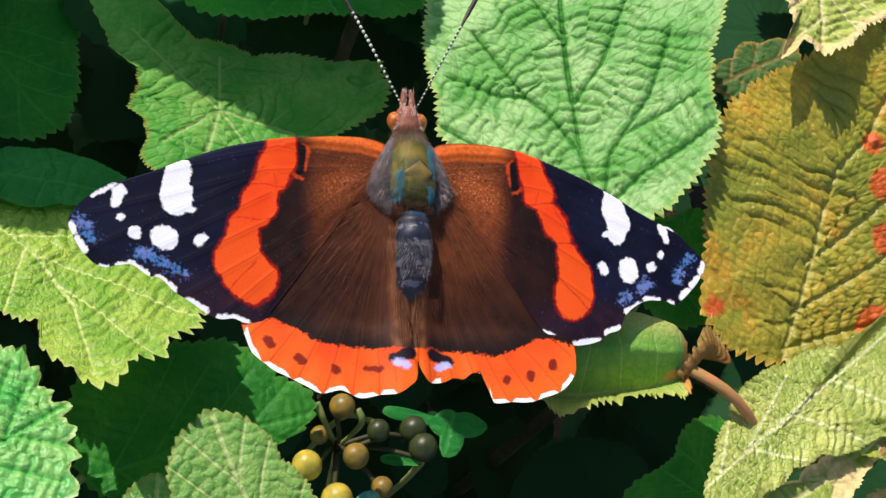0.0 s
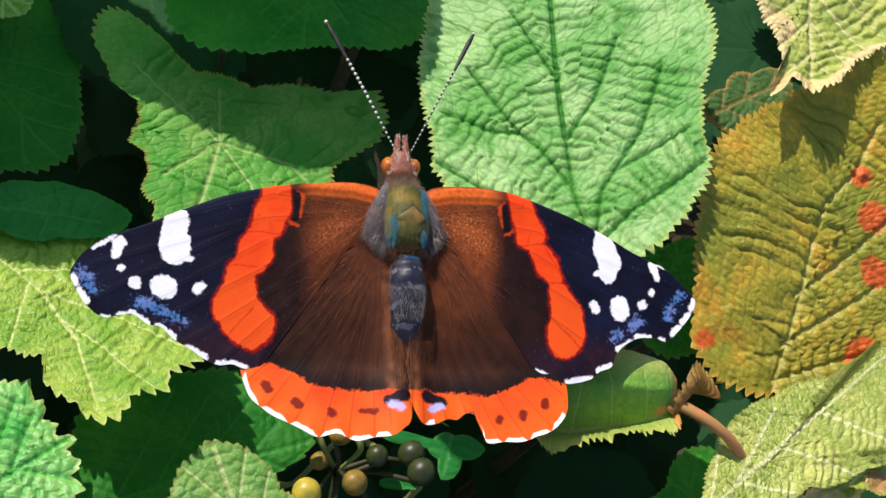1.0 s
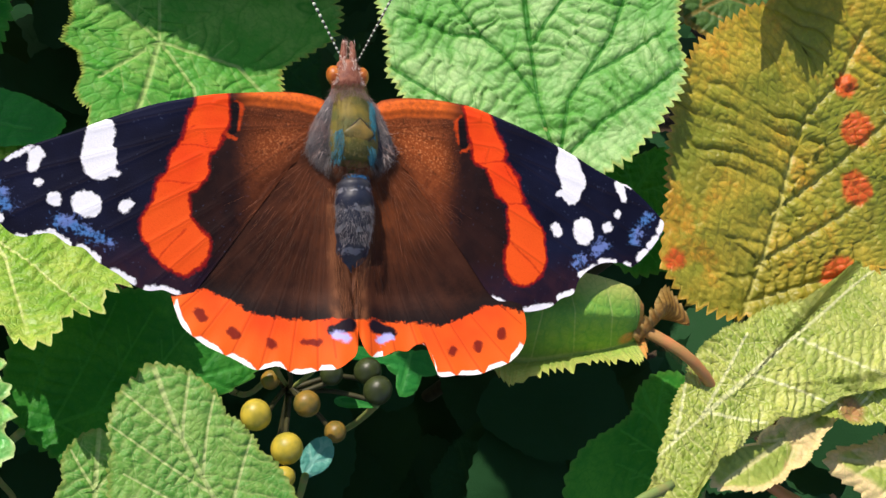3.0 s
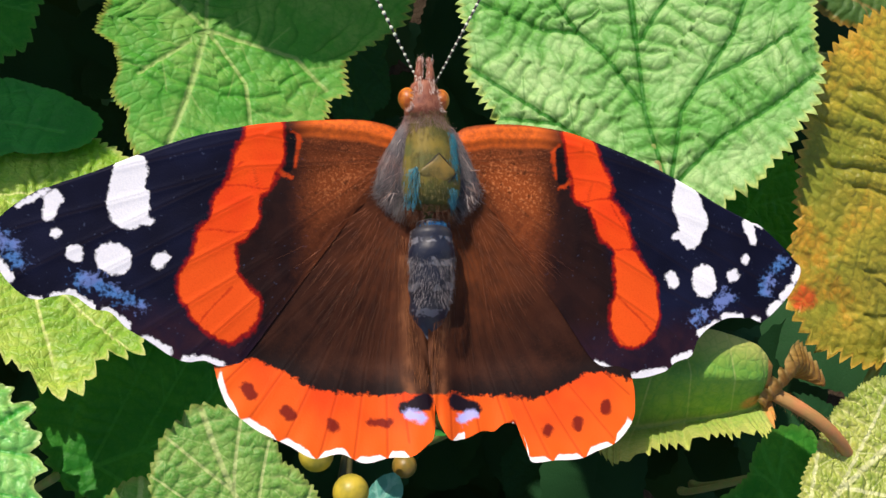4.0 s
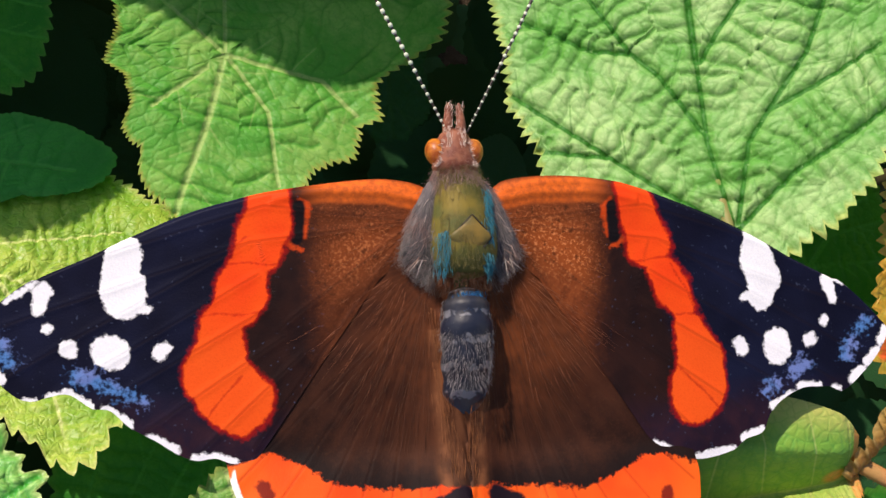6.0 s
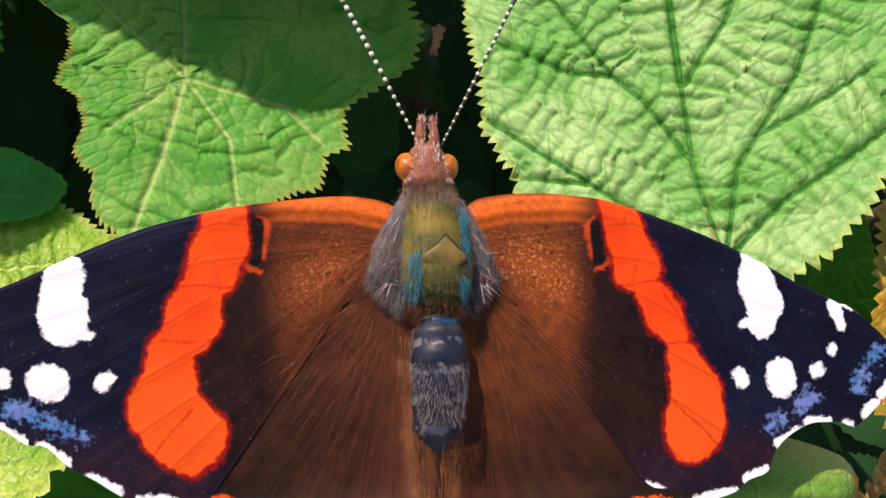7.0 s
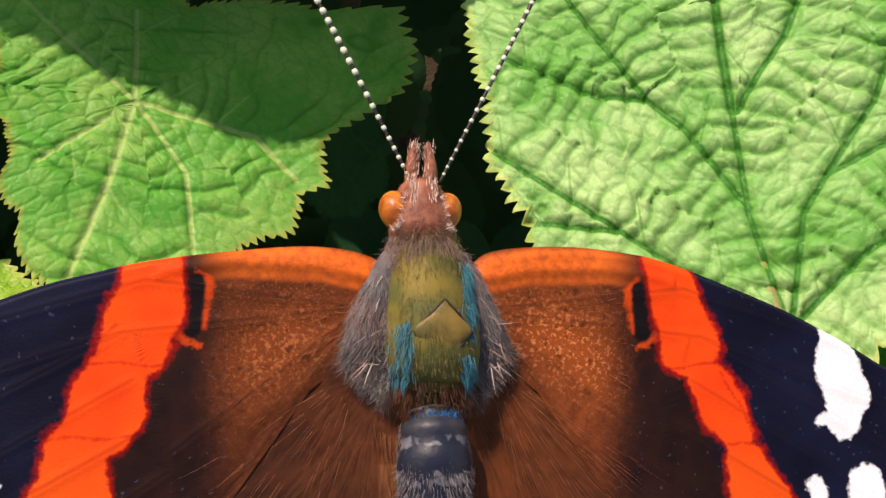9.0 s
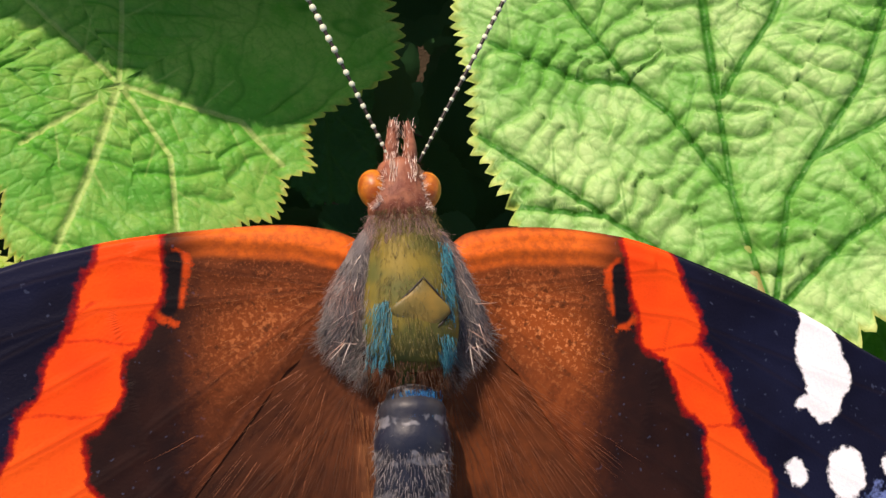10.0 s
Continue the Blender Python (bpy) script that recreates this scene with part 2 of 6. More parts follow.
    color = n.mix(n.math("MULTIPLY", blue, 0.8), color, n.mix(n.step(n.noise(500, 2), 0.4, 0.6), (0.08, 0.24, 0.58), (0.18, 0.26, 0.60)))
    # white spots and fringe
    white = n.step(n.math("ADD", n.attr("white"), n.math("MULTIPLY", wobble, 0.75)), -0.1, 0.1, 1.0, 0.0)
    color = n.mix(white, color, n.mix(n.step(grain, 0.3, 0.7), (0.82, 0.82, 0.88), (0.90, 0.89, 0.92)))
    bump = n.bump(n.math("ADD", n.math("MULTIPLY", n.attr("vein"), 0.5), n.math("MULTIPLY", grain, 0.5)), 0.5, 0.00008)
    n.finish(color, 0.6, bump, 0.12)
    n.sheer(color, 0.08, bump)
    return n.mat


def hindwing_material():
    n = Nodes("hindwing_scales")
    grain = n.noise(6500, 2, 0.6)
    wobble = n.math("MULTIPLY", n.math("SUBTRACT", n.noise(1700, 3, 0.65), 0.5), 1.3)
    brown = n.mix(n.step(n.noise(350, 4, 0.7), 0.3, 0.7), (0.017, 0.0065, 0.0045), (0.040, 0.014, 0.008))
    brown = n.mix(n.step(n.attr("inner"), 0.5, 8.5, 0.95, 0.0), brown, n.mix(n.step(n.noise(420, 4, 0.7), 0.3, 0.7), (0.038, 0.012, 0.006), (0.092, 0.027, 0.010)))
    # painted sheen here too, mainly on the right wing
    brown = n.mix(n.attr("warm_sheen"), brown, n.mix(n.step(n.noise(420, 4, 0.7), 0.3, 0.7), (0.13, 0.034, 0.010), (0.30, 0.075, 0.020)))
    brown = n.mix(n.math("MULTIPLY", n.attr("ray"), 0.35), brown, (0.12, 0.036, 0.015))
    brown = n.mix(n.step(grain, 0.5, 0.8, 0.0, 0.3), brown, (0.09, 0.033, 0.013))
    brown = n.mix(n.step(n.math("ADD", n.attr("band"), wobble), 0.2, 2.2, 0.9, 0.0), brown, (0.008, 0.004, 0.004))
    brown = n.mix(n.math("MULTIPLY", n.attr("fold"), n.step(n.noise(900, 3), 0.3, 0.65, 0.35, 1.0)), brown, (0.20, 0.075, 0.032))
    flame = n.mix(n.step(n.noise(260, 2), 0.3, 0.7), (0.74, 0.058, 0.008), (0.80, 0.090, 0.010))
    flame = n.mix(n.step(n.attr("rim"), 0.3, 4.5, 0.9, 0.0), flame, (0.80, 0.115, 0.012))
    flame = n.mix(n.math("MULTIPLY", n.step(n.attr("vein"), 0.3, 0.95), 0.45), flame, (0.40, 0.03, 0.004))
    band = n.step(n.math("ADD", n.attr("band"), wobble), -0.15, 0.15, 1.0, 0.0)
    color = n.mix(band, brown, flame)
    dots = n.step(n.math("ADD", n.attr("dots"), n.math("MULTIPLY", wobble, 0.55)), -0.15, 0.15, 1.0, 0.0)
    color = n.mix(n.math("MULTIPLY", dots, 0.9), color, (0.13, 0.006, 0.005))
    black = n.step(n.math("ADD", n.attr("corner"), n.math("MULTIPLY", wobble, 0.5)), -0.15, 0.15, 1.0, 0.0)
    color = n.mix(black, color, (0.010, 0.005, 0.010))
    lilac = n.step(n.math("ADD", n.attr("blue"), n.math("MULTIPLY", wobble, 0.7)), -0.2, 0.2, 1.0, 0.0)
    color = n.mix(lilac, color, (0.42, 0.42, 0.80))
    white = n.step(n.math("ADD", n.attr("white"), n.math("MULTIPLY", wobble, 0.25)), -0.06, 0.06, 1.0, 0.0)
    color = n.mix(white, color, (0.88, 0.84, 0.80))
    bump = n.bump(n.math("ADD", n.math("MULTIPLY", n.attr("vein"), 0.5), n.math("MULTIPLY", grain, 0.5)), 0.5, 0.00008)
    n.finish(color, 0.62, bump, 0.12)
    n.sheer(color, 0.08, bump)
    return n.mat


FORE, HIND = forewing_material(), hindwing_material()


def plain_material(name, a, b, rough=0.5, scale=1500, specular=0.4, depth=0.00008):
    n = Nodes(name)
    color = n.mix(n.step(n.noise(scale, 3), 0.35, 0.65), a, b)
    return n.finish(color, rough, n.bump(n.noise(scale * 2.2, 3), 0.5, depth), specular)


def hair_material(name, a, b, rough=0.55):
    n = Nodes(name)
    g = n.add("ShaderNodeNewGeometry").outputs["Random Per Island"]
    return n.finish(n.mix(g, a, b), rough, None, 0.4)


SCUTUM = plain_material("thorax_plate", (0.19, 0.14, 0.024), (0.085, 0.09, 0.024), 0.6, 420, 0.2)
PLATE = plain_material("diamond_plate", (0.22, 0.14, 0.03), (0.11, 0.09, 0.025), 0.5, 500, 0.3)
SHOULDER = plain_material("shoulder_scales", (0.09, 0.08, 0.085), (0.16, 0.135, 0.13), 0.7, 900, 0.2, 0.00012)
HAIR_OLIVE = hair_material("olive_hair", (0.04, 0.042, 0.014), (0.23, 0.17, 0.045))


def abdomen_material():
    n = Nodes("abdomen_scales")
    split = n.add("ShaderNodeSeparateXYZ")
    n.put(split.inputs[0], n.coords())
    rough = n.noise(900, 3, 0.65)
    along = n.math("ADD", n.math("MULTIPLY", split.outputs[1], 1000.0 * 2 * math.pi / 1.75), n.math("MULTIPLY", rough, 3.2))
    wave = n.math("MULTIPLY", n.math("SINE", along), n.step(n.noise(1100, 2), 0.35, 0.6))
    color = n.mix(n.step(n.noise(500, 3), 0.35, 0.65), (0.009, 0.013, 0.028), (0.030, 0.030, 0.036))
    color = n.mix(n.step(wave, 0.35, 0.85, 0.0, 0.8), color, (0.17, 0.175, 0.20))
    return n.finish(color, 0.5, n.bump(n.noise(2200, 3), 0.5, 0.00008))


ABDOMEN = abdomen_material()
HEAD = plain_material("head_scales", (0.17, 0.045, 0.025), (0.30, 0.11, 0.06), 0.6, 1800)
EYE = plain_material("compound_eye", (0.30, 0.065, 0.010), (0.60, 0.20, 0.02), 0.4, 1300, 0.4, 0.00003)
BLACK = plain_material("antenna_black", (0.012, 0.010, 0.010), (0.03, 0.02, 0.018), 0.5)
WHITE = plain_material("antenna_white", (0.50, 0.56, 0.43), (0.62, 0.66, 0.53), 0.6)
HAIR_GREY = hair_material("grey_blue_hair", (0.055, 0.058, 0.066), (0.30, 0.26, 0.24))
HAIR_TEAL = hair_material("iridescent_hair", (0.0, 0.10, 0.17), (0.05, 0.30, 0.36), 0.35)
HAIR_ASH = hair_material("ash_hair", (0.02, 0.022, 0.03), (0.30, 0.27, 0.27))
HAIR_BLUE = hair_material("shining_blue_hair", (0.0, 0.05, 0.20), (0.02, 0.22, 0.45), 0.3)
HAIR_BROWN = hair_material("brown_hair", (0.035, 0.013, 0.006), (0.12, 0.045, 0.017))
HAIR_TAN = hair_material("tan_hair", (0.12, 0.040, 0.012), (0.32, 0.115, 0.035))
HAIR_PALE = hair_material("pale_hair", (0.40, 0.20, 0.13), (0.85, 0.74, 0.66))
HAIR_STREAK = hair_material("streak_hair", (0.15, 0.042, 0.015), (0.36, 0.13, 0.06))
HAIR_RUSSET = hair_material("russet_hair", (0.40, 0.16, 0.06), (0.62, 0.30, 0.12))
HAIR_MAUVE = hair_material("mauve_hair", (0.16, 0.085, 0.07), (0.40, 0.27, 0.24))
HAIR_RED = hair_material("reddish_hair", (0.20, 0.065, 0.04), (0.40, 0.21, 0.15))


# ---- mesh helpers ----
def part(name, bm, material, parent, label=""):
    """Links a bmesh or a mesh as one object under a thing or a part."""
    if isinstance(bm, bmesh.types.BMesh):
        mesh = bpy.data.meshes.new(name)
        bm.to_mesh(mesh)
        bm.free()
    else:
        mesh = bm
    if material is not None and not mesh.materials:
        mesh.materials.append(material)
    ob = new(name, mesh)
    ob.parent = parent
    return tagged(ob, label) if label else ob


def grid_mesh(name, points, wrap, center=False, attrs=None, smooth=True):
    """A sheet or tube from rows of points, rows x columns x 3; wrap joins the last column to the first;
    center: the first row is a single point repeated, whose triangles fan out."""
    rows, cols = points.shape[:2]
    verts = points.reshape(-1, 3)
    i, j = np.meshgrid(np.arange(rows - 1), np.arange(cols if wrap else cols - 1), indexing="ij")
    a = (i * cols + j).ravel()
    b = (i * cols + (j + 1) % cols).ravel()
    faces = np.stack([a, b, b + cols, a + cols], 1)
    mesh = bpy.data.meshes.new(name)
    mesh.vertices.add(len(verts))
    mesh.vertices.foreach_set("co", (verts * MM).ravel())
    mesh.loops.add(faces.size)
    mesh.loops.foreach_set("vertex_index", faces.ravel())
    mesh.polygons.add(len(faces))
    mesh.polygons.foreach_set("loop_start", np.arange(len(faces)) * 4)
    mesh.polygons.foreach_set("use_smooth", np.full(len(faces), smooth))
    for key, values in (attrs or {}).items():
        layer = mesh.attributes.new(key, "FLOAT", "POINT")
        layer.data.foreach_set("value", np.asarray(values, float).ravel())
    mesh.update(calc_edges=True)
    mesh.validate()
    return mesh


def spline(points, count, closed=False):
    """A smooth line through the points (Catmull-Rom), count samples."""
    p = np.asarray(points, float)
    n = len(p)
    u = np.linspace(0, n if closed else n - 1, count, endpoint=not closed)
    k = np.minimum(u.astype(int), n - 1 if closed else n - 2)
    f = (u - k)[:, None]
    pick = (lambda m: p[m % n]) if closed else (lambda m: p[np.clip(m, 0, n - 1)])
    a, b, c, d = pick(k - 1), pick(k), pick(k + 1), pick(k + 2)
    return 0.5 * (2 * b + (c - a) * f + (2 * a - 5 * b + 4 * c - d) * f**2 + (3 * b - a - 3 * c + d) * f**3)


def tube_mesh(name, line, radii, sides=10, attrs=None):
    """A round tube along a line of points, with closed tapering ends."""
    line = np.asarray(line, float)
    radii = np.interp(np.linspace(0, 1, len(line)), np.linspace(0, 1, len(radii)), radii)
    way = np.gradient(line, axis=0)
    way /= np.linalg.norm(way, axis=1, keepdims=True) + 1e-9
    ref = np.where(np.abs(way[:, 2:3]) > 0.9, [[1.0, 0, 0]], [[0, 0, 1.0]])
    u = np.cross(way, ref)
    u /= np.linalg.norm(u, axis=1, keepdims=True)
    v = np.cross(u, way)
    th = np.arange(sides) * 2 * np.pi / sides
    ring = np.cos(th)[None, :, None] * u[:, None] + np.sin(th)[None, :, None] * v[:, None]
    pts = line[:, None] + ring * radii[:, None, None]
    pts = np.concatenate([np.repeat(line[:1, None], sides, 1), pts, np.repeat(line[-1:, None], sides, 1)])
    return grid_mesh(name, pts, True, attrs=attrs)


def loft_mesh(name, stations, sides=32, count=60, ripple=0.0, waves=1.0):
    """A body along y from stations of (y, x centre, z centre, half width, half height)."""
    s = spline(stations, count)
    th = np.arange(sides) * 2 * np.pi / sides
    swell = 1 + ripple * np.cos(np.linspace(0, waves * 2 * np.pi, count))[:, None]
    x = s[:, 1:2] + s[:, 3:4].clip(0.01) * np.cos(th) * swell
    z = s[:, 2:3] + s[:, 4:5].clip(0.01) * np.sin(th) * swell
    y = np.repeat(s[:, :1], sides, 1)
    return grid_mesh(name, np.stack([x, y, z], -1), True)


def strands_mesh(name, roots, ways, lengths, width, droop, rng):
    """Many tapered hairs as three-sided tubes of four rings."""
    n = len(roots)
    ways = ways / np.linalg.norm(ways, axis=1, keepdims=True)
    side = np.cross(ways, rng.normal(size=(n, 3)))
    side /= np.linalg.norm(side, axis=1, keepdims=True)
    up = np.cross(side, ways)
    verts, t = [], (0.0, 0.35, 0.7, 1.0)
    for k in t:
        mid = roots + ways * (lengths * k)[:, None] + side * (droop * lengths * k * k)[:, None]
        w = width * (1 - 0.92 * k)
        for a in (0, 2.094, 4.189):
            verts.append(mid + w * (math.cos(a) * side + math.sin(a) * up))
    verts = np.stack(verts, 1).reshape(-1, 3)
    base = (np.arange(n) * 12)[:, None]
    quads = np.array([[3 * r + a, 3 * r + (a + 1) % 3, 3 * r + 3 + (a + 1) % 3, 3 * r + 3 + a] for r in range(3) for a in range(3)])
    faces = (base[:, :, None] + quads[None]).reshape(-1, 4)
    mesh = bpy.data.meshes.new(name)
    mesh.vertices.add(len(verts))
    mesh.vertices.foreach_set("co", (verts * MM).ravel())
    mesh.loops.add(faces.size)
    mesh.loops.foreach_set("vertex_index", faces.ravel())
    mesh.polygons.add(len(faces))
    mesh.polygons.foreach_set("loop_start", np.arange(len(faces)) * 4)
    mesh.polygons.foreach_set("use_smooth", np.full(len(faces), True))
    mesh.update(calc_edges=True)
    mesh.validate()
    return mesh


def ripple(p, scale, seed):
    """Cheap smooth noise in the plane, about -1 to 1."""
    r = np.random.RandomState(seed)
    out = 0
    for k in range(6):
        a, f, ph = r.uniform(0, 2 * np.pi), scale * r.uniform(0.6, 1.7), r.uniform(0, 6.3)
        out = out + np.sin((p[..., 0] * np.cos(a) + p[..., 1] * np.sin(a)) * f + ph)
    return out / 3.0


def segment_field(p, segs):
    """Distance to the nearest of the segments (x0, y0, x1, y1), its number, and the way along it."""
    best = np.full(p.shape[:-1], 1e9)
    along = np.zeros(p.shape[:-1])
    which = np.zeros(p.shape[:-1], int)
    for k, (x0, y0, x1, y1) in enumerate(segs):
        dx, dy = x1 - x0, y1 - y0
        ll = dx * dx + dy * dy
        t = (((p[..., 0] - x0) * dx + (p[..., 1] - y0) * dy) / ll).clip(0, 1)
        d = np.hypot(p[..., 0] - x0 - t * dx, p[..., 1] - y0 - t * dy)
        closer = d < best
        best[closer], along[closer], which[closer] = d[closer], (t * math.sqrt(ll))[closer], k
    return best, which, along


def cell_field(p, spacing, stretch, rng):
    """Distance to the border between the two nearest of many jittered cells; cells are wider across than along."""
    q = p / np.array([stretch, 1.0])
    lo, hi = q.reshape(-1, 2).min(0) - spacing, q.reshape(-1, 2).max(0) + spacing
    nx, ny = ((hi - lo) / spacing).astype(int) + 1
    jit = rng.uniform(0.05, 0.95, (nx, ny, 2))
    seeds = lo + (np.stack(np.meshgrid(np.arange(nx), np.arange(ny), indexing="ij"), -1) + jit) * spacing
    home = ((q - lo) / spacing).astype(int)
    one, two = np.full(q.shape[:-1], 1e9), np.full(q.shape[:-1], 1e9)
    for di in (-2, -1, 0, 1, 2):
        for dj in (-2, -1, 0, 1, 2):
            s = seeds[(home[..., 0] + di).clip(0, nx - 1), (home[..., 1] + dj).clip(0, ny - 1)]
            d = np.hypot(*np.moveaxis(q - s, -1, 0))
            two = np.minimum(two, np.maximum(one, d))
            one = np.minimum(one, d)
            two = np.where(two == one, 1e9, two)
    return (two - one).clip(0, 3)


# ---- ground ----
def build_ground():
    bm = bmesh.new()
    n = 36
    rng = np.random.RandomState(4)
    ring = [0.0, 0.15, 0.3, 0.5, 0.8, 1.4, 3, 8, 30, 120, 600, 2500]
    rows = []
    for r in ring:
        rows.append([bm.verts.new((r * math.cos(a), r * math.sin(a), -0.46 + (0.012 * rng.normal() if r < 20 else 0)))
                     for a in (2 * math.pi * k / n for k in range(n))])
    for a, b in zip(rows, rows[1:]):
        for k in range(n):
            bm.faces.new((a[k], a[(k + 1) % n], b[(k + 1) % n], b[k]))
    bmesh.ops.remove_doubles(bm, verts=bm.verts, dist=0.0001)
    bmesh.ops.recalc_face_normals(bm, faces=bm.faces)
    ground = part("ground", bm, SOIL, None)
    tagged(ground, "dark bare soil in deep shade under the shrub", "ground", kind="structure")


build_ground()


# ---- leaves ----
def leaf_sheet(name, radii, length, pairs=5, teeth=46, depth=0.07, rows=60, relief=1.0, cup=0.0, sag=0.0, wave=0.4, seed=1,
               samples=6, spread=(62, 34), dead=None, rust=(), roll=0.0, rim=0.0, bold=1.0, mesh_size=1.3, fork=38, reach_in=0.62,
               lobes=None, center=None, ribs=None, gap=None, keel=0.32):
    """A toothed leaf blade in its own plane, base at the origin, tip along +y, in millimetres.
    lobes: tips and notches of a lobed outline round the center, in place of the even radii; ribs: the run of its main veins."""
    teeth, depth = int(teeth * 1.35), depth * 0.85
    cols = teeth * samples
    th = np.arange(cols) * 2 * np.pi / cols
    cx, cy = center or (0.0, 0.45 * length)
    if lobes:
        px, py = np.array(lobes, float).T
        at = np.arctan2(px - cx, py - cy) % (2 * np.pi)
        order = np.argsort(at)
        reach = np.interp(th, at[order], np.hypot(px - cx, py - cy)[order], period=2 * np.pi)
        reach = (np.roll(reach, 2) + np.roll(reach, 1) + reach + np.roll(reach, -1) + np.roll(reach, -2)) / 5
    else:
        reach = spline(np.asarray(radii)[:, None], cols, True)[:, 0]
    rho = np.concatenate([[0.0], np.linspace(0.03, 1, rows) ** 0.85])
    # teeth that lean towards the tip, in two sizes
    lean = np.where(th < np.pi, -1.0, 1.0)
    phase = (teeth * th / (2 * np.pi)) % 1.0
    phase = np.where(lean > 0, phase, 1 - phase)
    saw = np.where(phase < 0.72, phase / 0.72, (1 - phase) / 0.28) - 0.5
    rs = np.random.RandomState(seed)
    size = 0.55 + 0.9 * rs.rand(teeth)[((teeth * th / (2 * np.pi)).astype(int))]
    big = 0.6 * np.sin(th * teeth / 4.0 + seed)
    outer = ((rho - 0.8) / 0.2).clip(0, 1)[:, None] ** 1.5
    r = reach[None] * rho[:, None] * (1 + depth * outer * (saw * size + 0.4 * big)[None])
    x = cx + r * np.sin(th)
    y = cy + r * np.cos(th)
    p = np.stack([x, y], -1)
    bent = p + 0.35 * np.stack([ripple(p, 0.25, seed + 3), ripple(p, 0.25, seed + 4)], -1)
    # veins: midrib, pairs of side veins, and their branches
    mid, segs, twigs = [(0, 0, 0, length * 0.96)], [], []
    for sgn in (-1, 1):
        for i in range(pairs):
            f = i / max(1, pairs - 1)
            y0 = length * (0.01 + 0.68 * f**1.25) + (0.3 * length / pairs * 0.3 if sgn > 0 else 0)
            ang = radians(spread[0] + (spread[1] - spread[0]) * f**0.6 + rs.uniform(-4, 4))
            ll = length * (reach_in - 0.5 * reach_in * f)
            x1, y1 = sgn * ll * math.sin(ang), y0 + ll * math.cos(ang)
            segs.append((0, y0, x1, y1))
            for q in range(1, 5 if i == 0 else 3):
                g = 0.2 + 0.2 * q
                bx, by = x1 * g, y0 + (y1 - y0) * g
                ba = ang + radians(fork)
                bl = ll * (0.52 - 0.08 * q) * (1 if i == 0 else 0.6)
                twigs.append((bx, by, bx + sgn * bl * math.sin(ba), by + bl * math.cos(ba)))
    if ribs:
        mid, segs, twigs = [ribs[0]], list(ribs[1:]), []
        for x0, y0, x1, y1 in ribs:
            ang, ll = math.atan2(x1 - x0, y1 - y0), math.hypot(x1 - x0, y1 - y0)
            for q in range(int(ll / 5.0)):
                for sgn in (-1, 1):
                    g, ba = (q + 0.55 + 0.2 * sgn) / max(1, int(ll / 5.0)), ang + sgn * radians(52 + rs.uniform(-6, 6))
                    bl = rs.uniform(2.6, 4.6)
                    bx, by = x0 + (x1 - x0) * g, y0 + (y1 - y0) * g
                    twigs.append((bx, by, bx + bl * math.sin(ba), by + bl * math.cos(ba)))
    d0, _, _ = segment_field(bent, mid)
    d1, w1, s1 = segment_field(bent, mid + segs)
    d2, w2, s2 = segment_field(bent, mid + segs + twigs)
    turned = np.stack([bent[..., 0], bent[..., 1] - 0.5 * np.abs(bent[..., 0])], -1)
    cell = cell_field(turned, mesh_size, 1.5, rs)
    # ladder of cross veins between the side veins
    gap = gap or max(1.3, 0.05 * length)
    rung = (s1 + 0.30 * gap * ripple(p, 0.7 / gap, seed + 9) + 0.16 * gap * ripple(p, 2.6 / gap, seed + 11) + 0.37 * gap * w1) / gap
    rung = np.abs(rung - np.round(rung)) * gap
    broken = (0.75 + 0.5 * ripple(p, 0.8, seed + 12)).clip(0.25, 1)
    tert = np.maximum(broken * np.exp(-(rung / 0.14) ** 2), 0.5 * np.exp(-(cell / 0.11) ** 2)) * (d2 > 0.2)
    taper = 1 - 0.5 * (s2 / (0.6 * length)).clip(0, 1)
    vein = np.maximum(np.exp(-(d0 / (0.30 * bold)) ** 2), np.maximum(np.exp(-(d1 / (0.21 * bold * taper)) ** 2), (0.45 if ribs else 0.8) * np.exp(-(d2 / (0.13 * bold * taper)) ** 2)))
    z = relief * ((keel if ribs else 0.22) * (1 - np.exp(-(d1 / 0.42) ** 2)) + (0.10 if ribs else 0.20) * (1 - np.exp(-(d2 / 0.34) ** 2)) + broken * (0.22 * (1 - np.exp(-(rung / 0.26) ** 2)) + 0.20 * np.minimum(1, rung / (0.5 * gap))) + 0.09 * (1 - np.exp(-(cell / 0.26) ** 2)) + (0.02 if ribs else 0.05) * ripple(p, 4.0, seed + 6))
    z = z + wave * ripple(p, 0.17, seed + 7) * outer + 0.5 * wave * ripple(p, 0.35, seed + 8)
    z = z + cup * x**2 - sag * (y - 0.3 * length).clip(0, None) ** 2 / length + roll * x
    edge = reach[None] * (1 - rho[:, None]) + 0 * th
    z = z + rim * np.exp(-(edge / 2.0) ** 2)
    attrs = {"vein": vein, "tert": tert, "edge": edge, "dead": dead(x, y, edge) if dead else 0 * x}
    if rust:
        attrs["rust"] = np.min([np.hypot(x - a, y - b) - c for a, b, c in rust], axis=0)
    else:
        attrs["rust"] = 0 * x + 9.0
    pts = np.stack([x, y, z], -1)
    # the sheet faces up: columns run clockwise seen from above, so turn them round
    flip = np.arange(cols)[::-1]
    return grid_mesh(name, pts[:, flip], True, attrs={k: v[:, flip] for k, v in attrs.items()})


def leaf_pose(base, tip, normal):
    """Base at the origin of the leaf, +y to the tip, +z along the normal; millimetres in the shrub's space."""
    y = (Vector(tip) - Vector(base)).normalized()
    x = y.cross(Vector(normal)).normalized()
    z = x.cross(y)
    m = Matrix((x, y, z)).transposed().to_4x4()
    m.translation = Vector(base) * MM
    return m


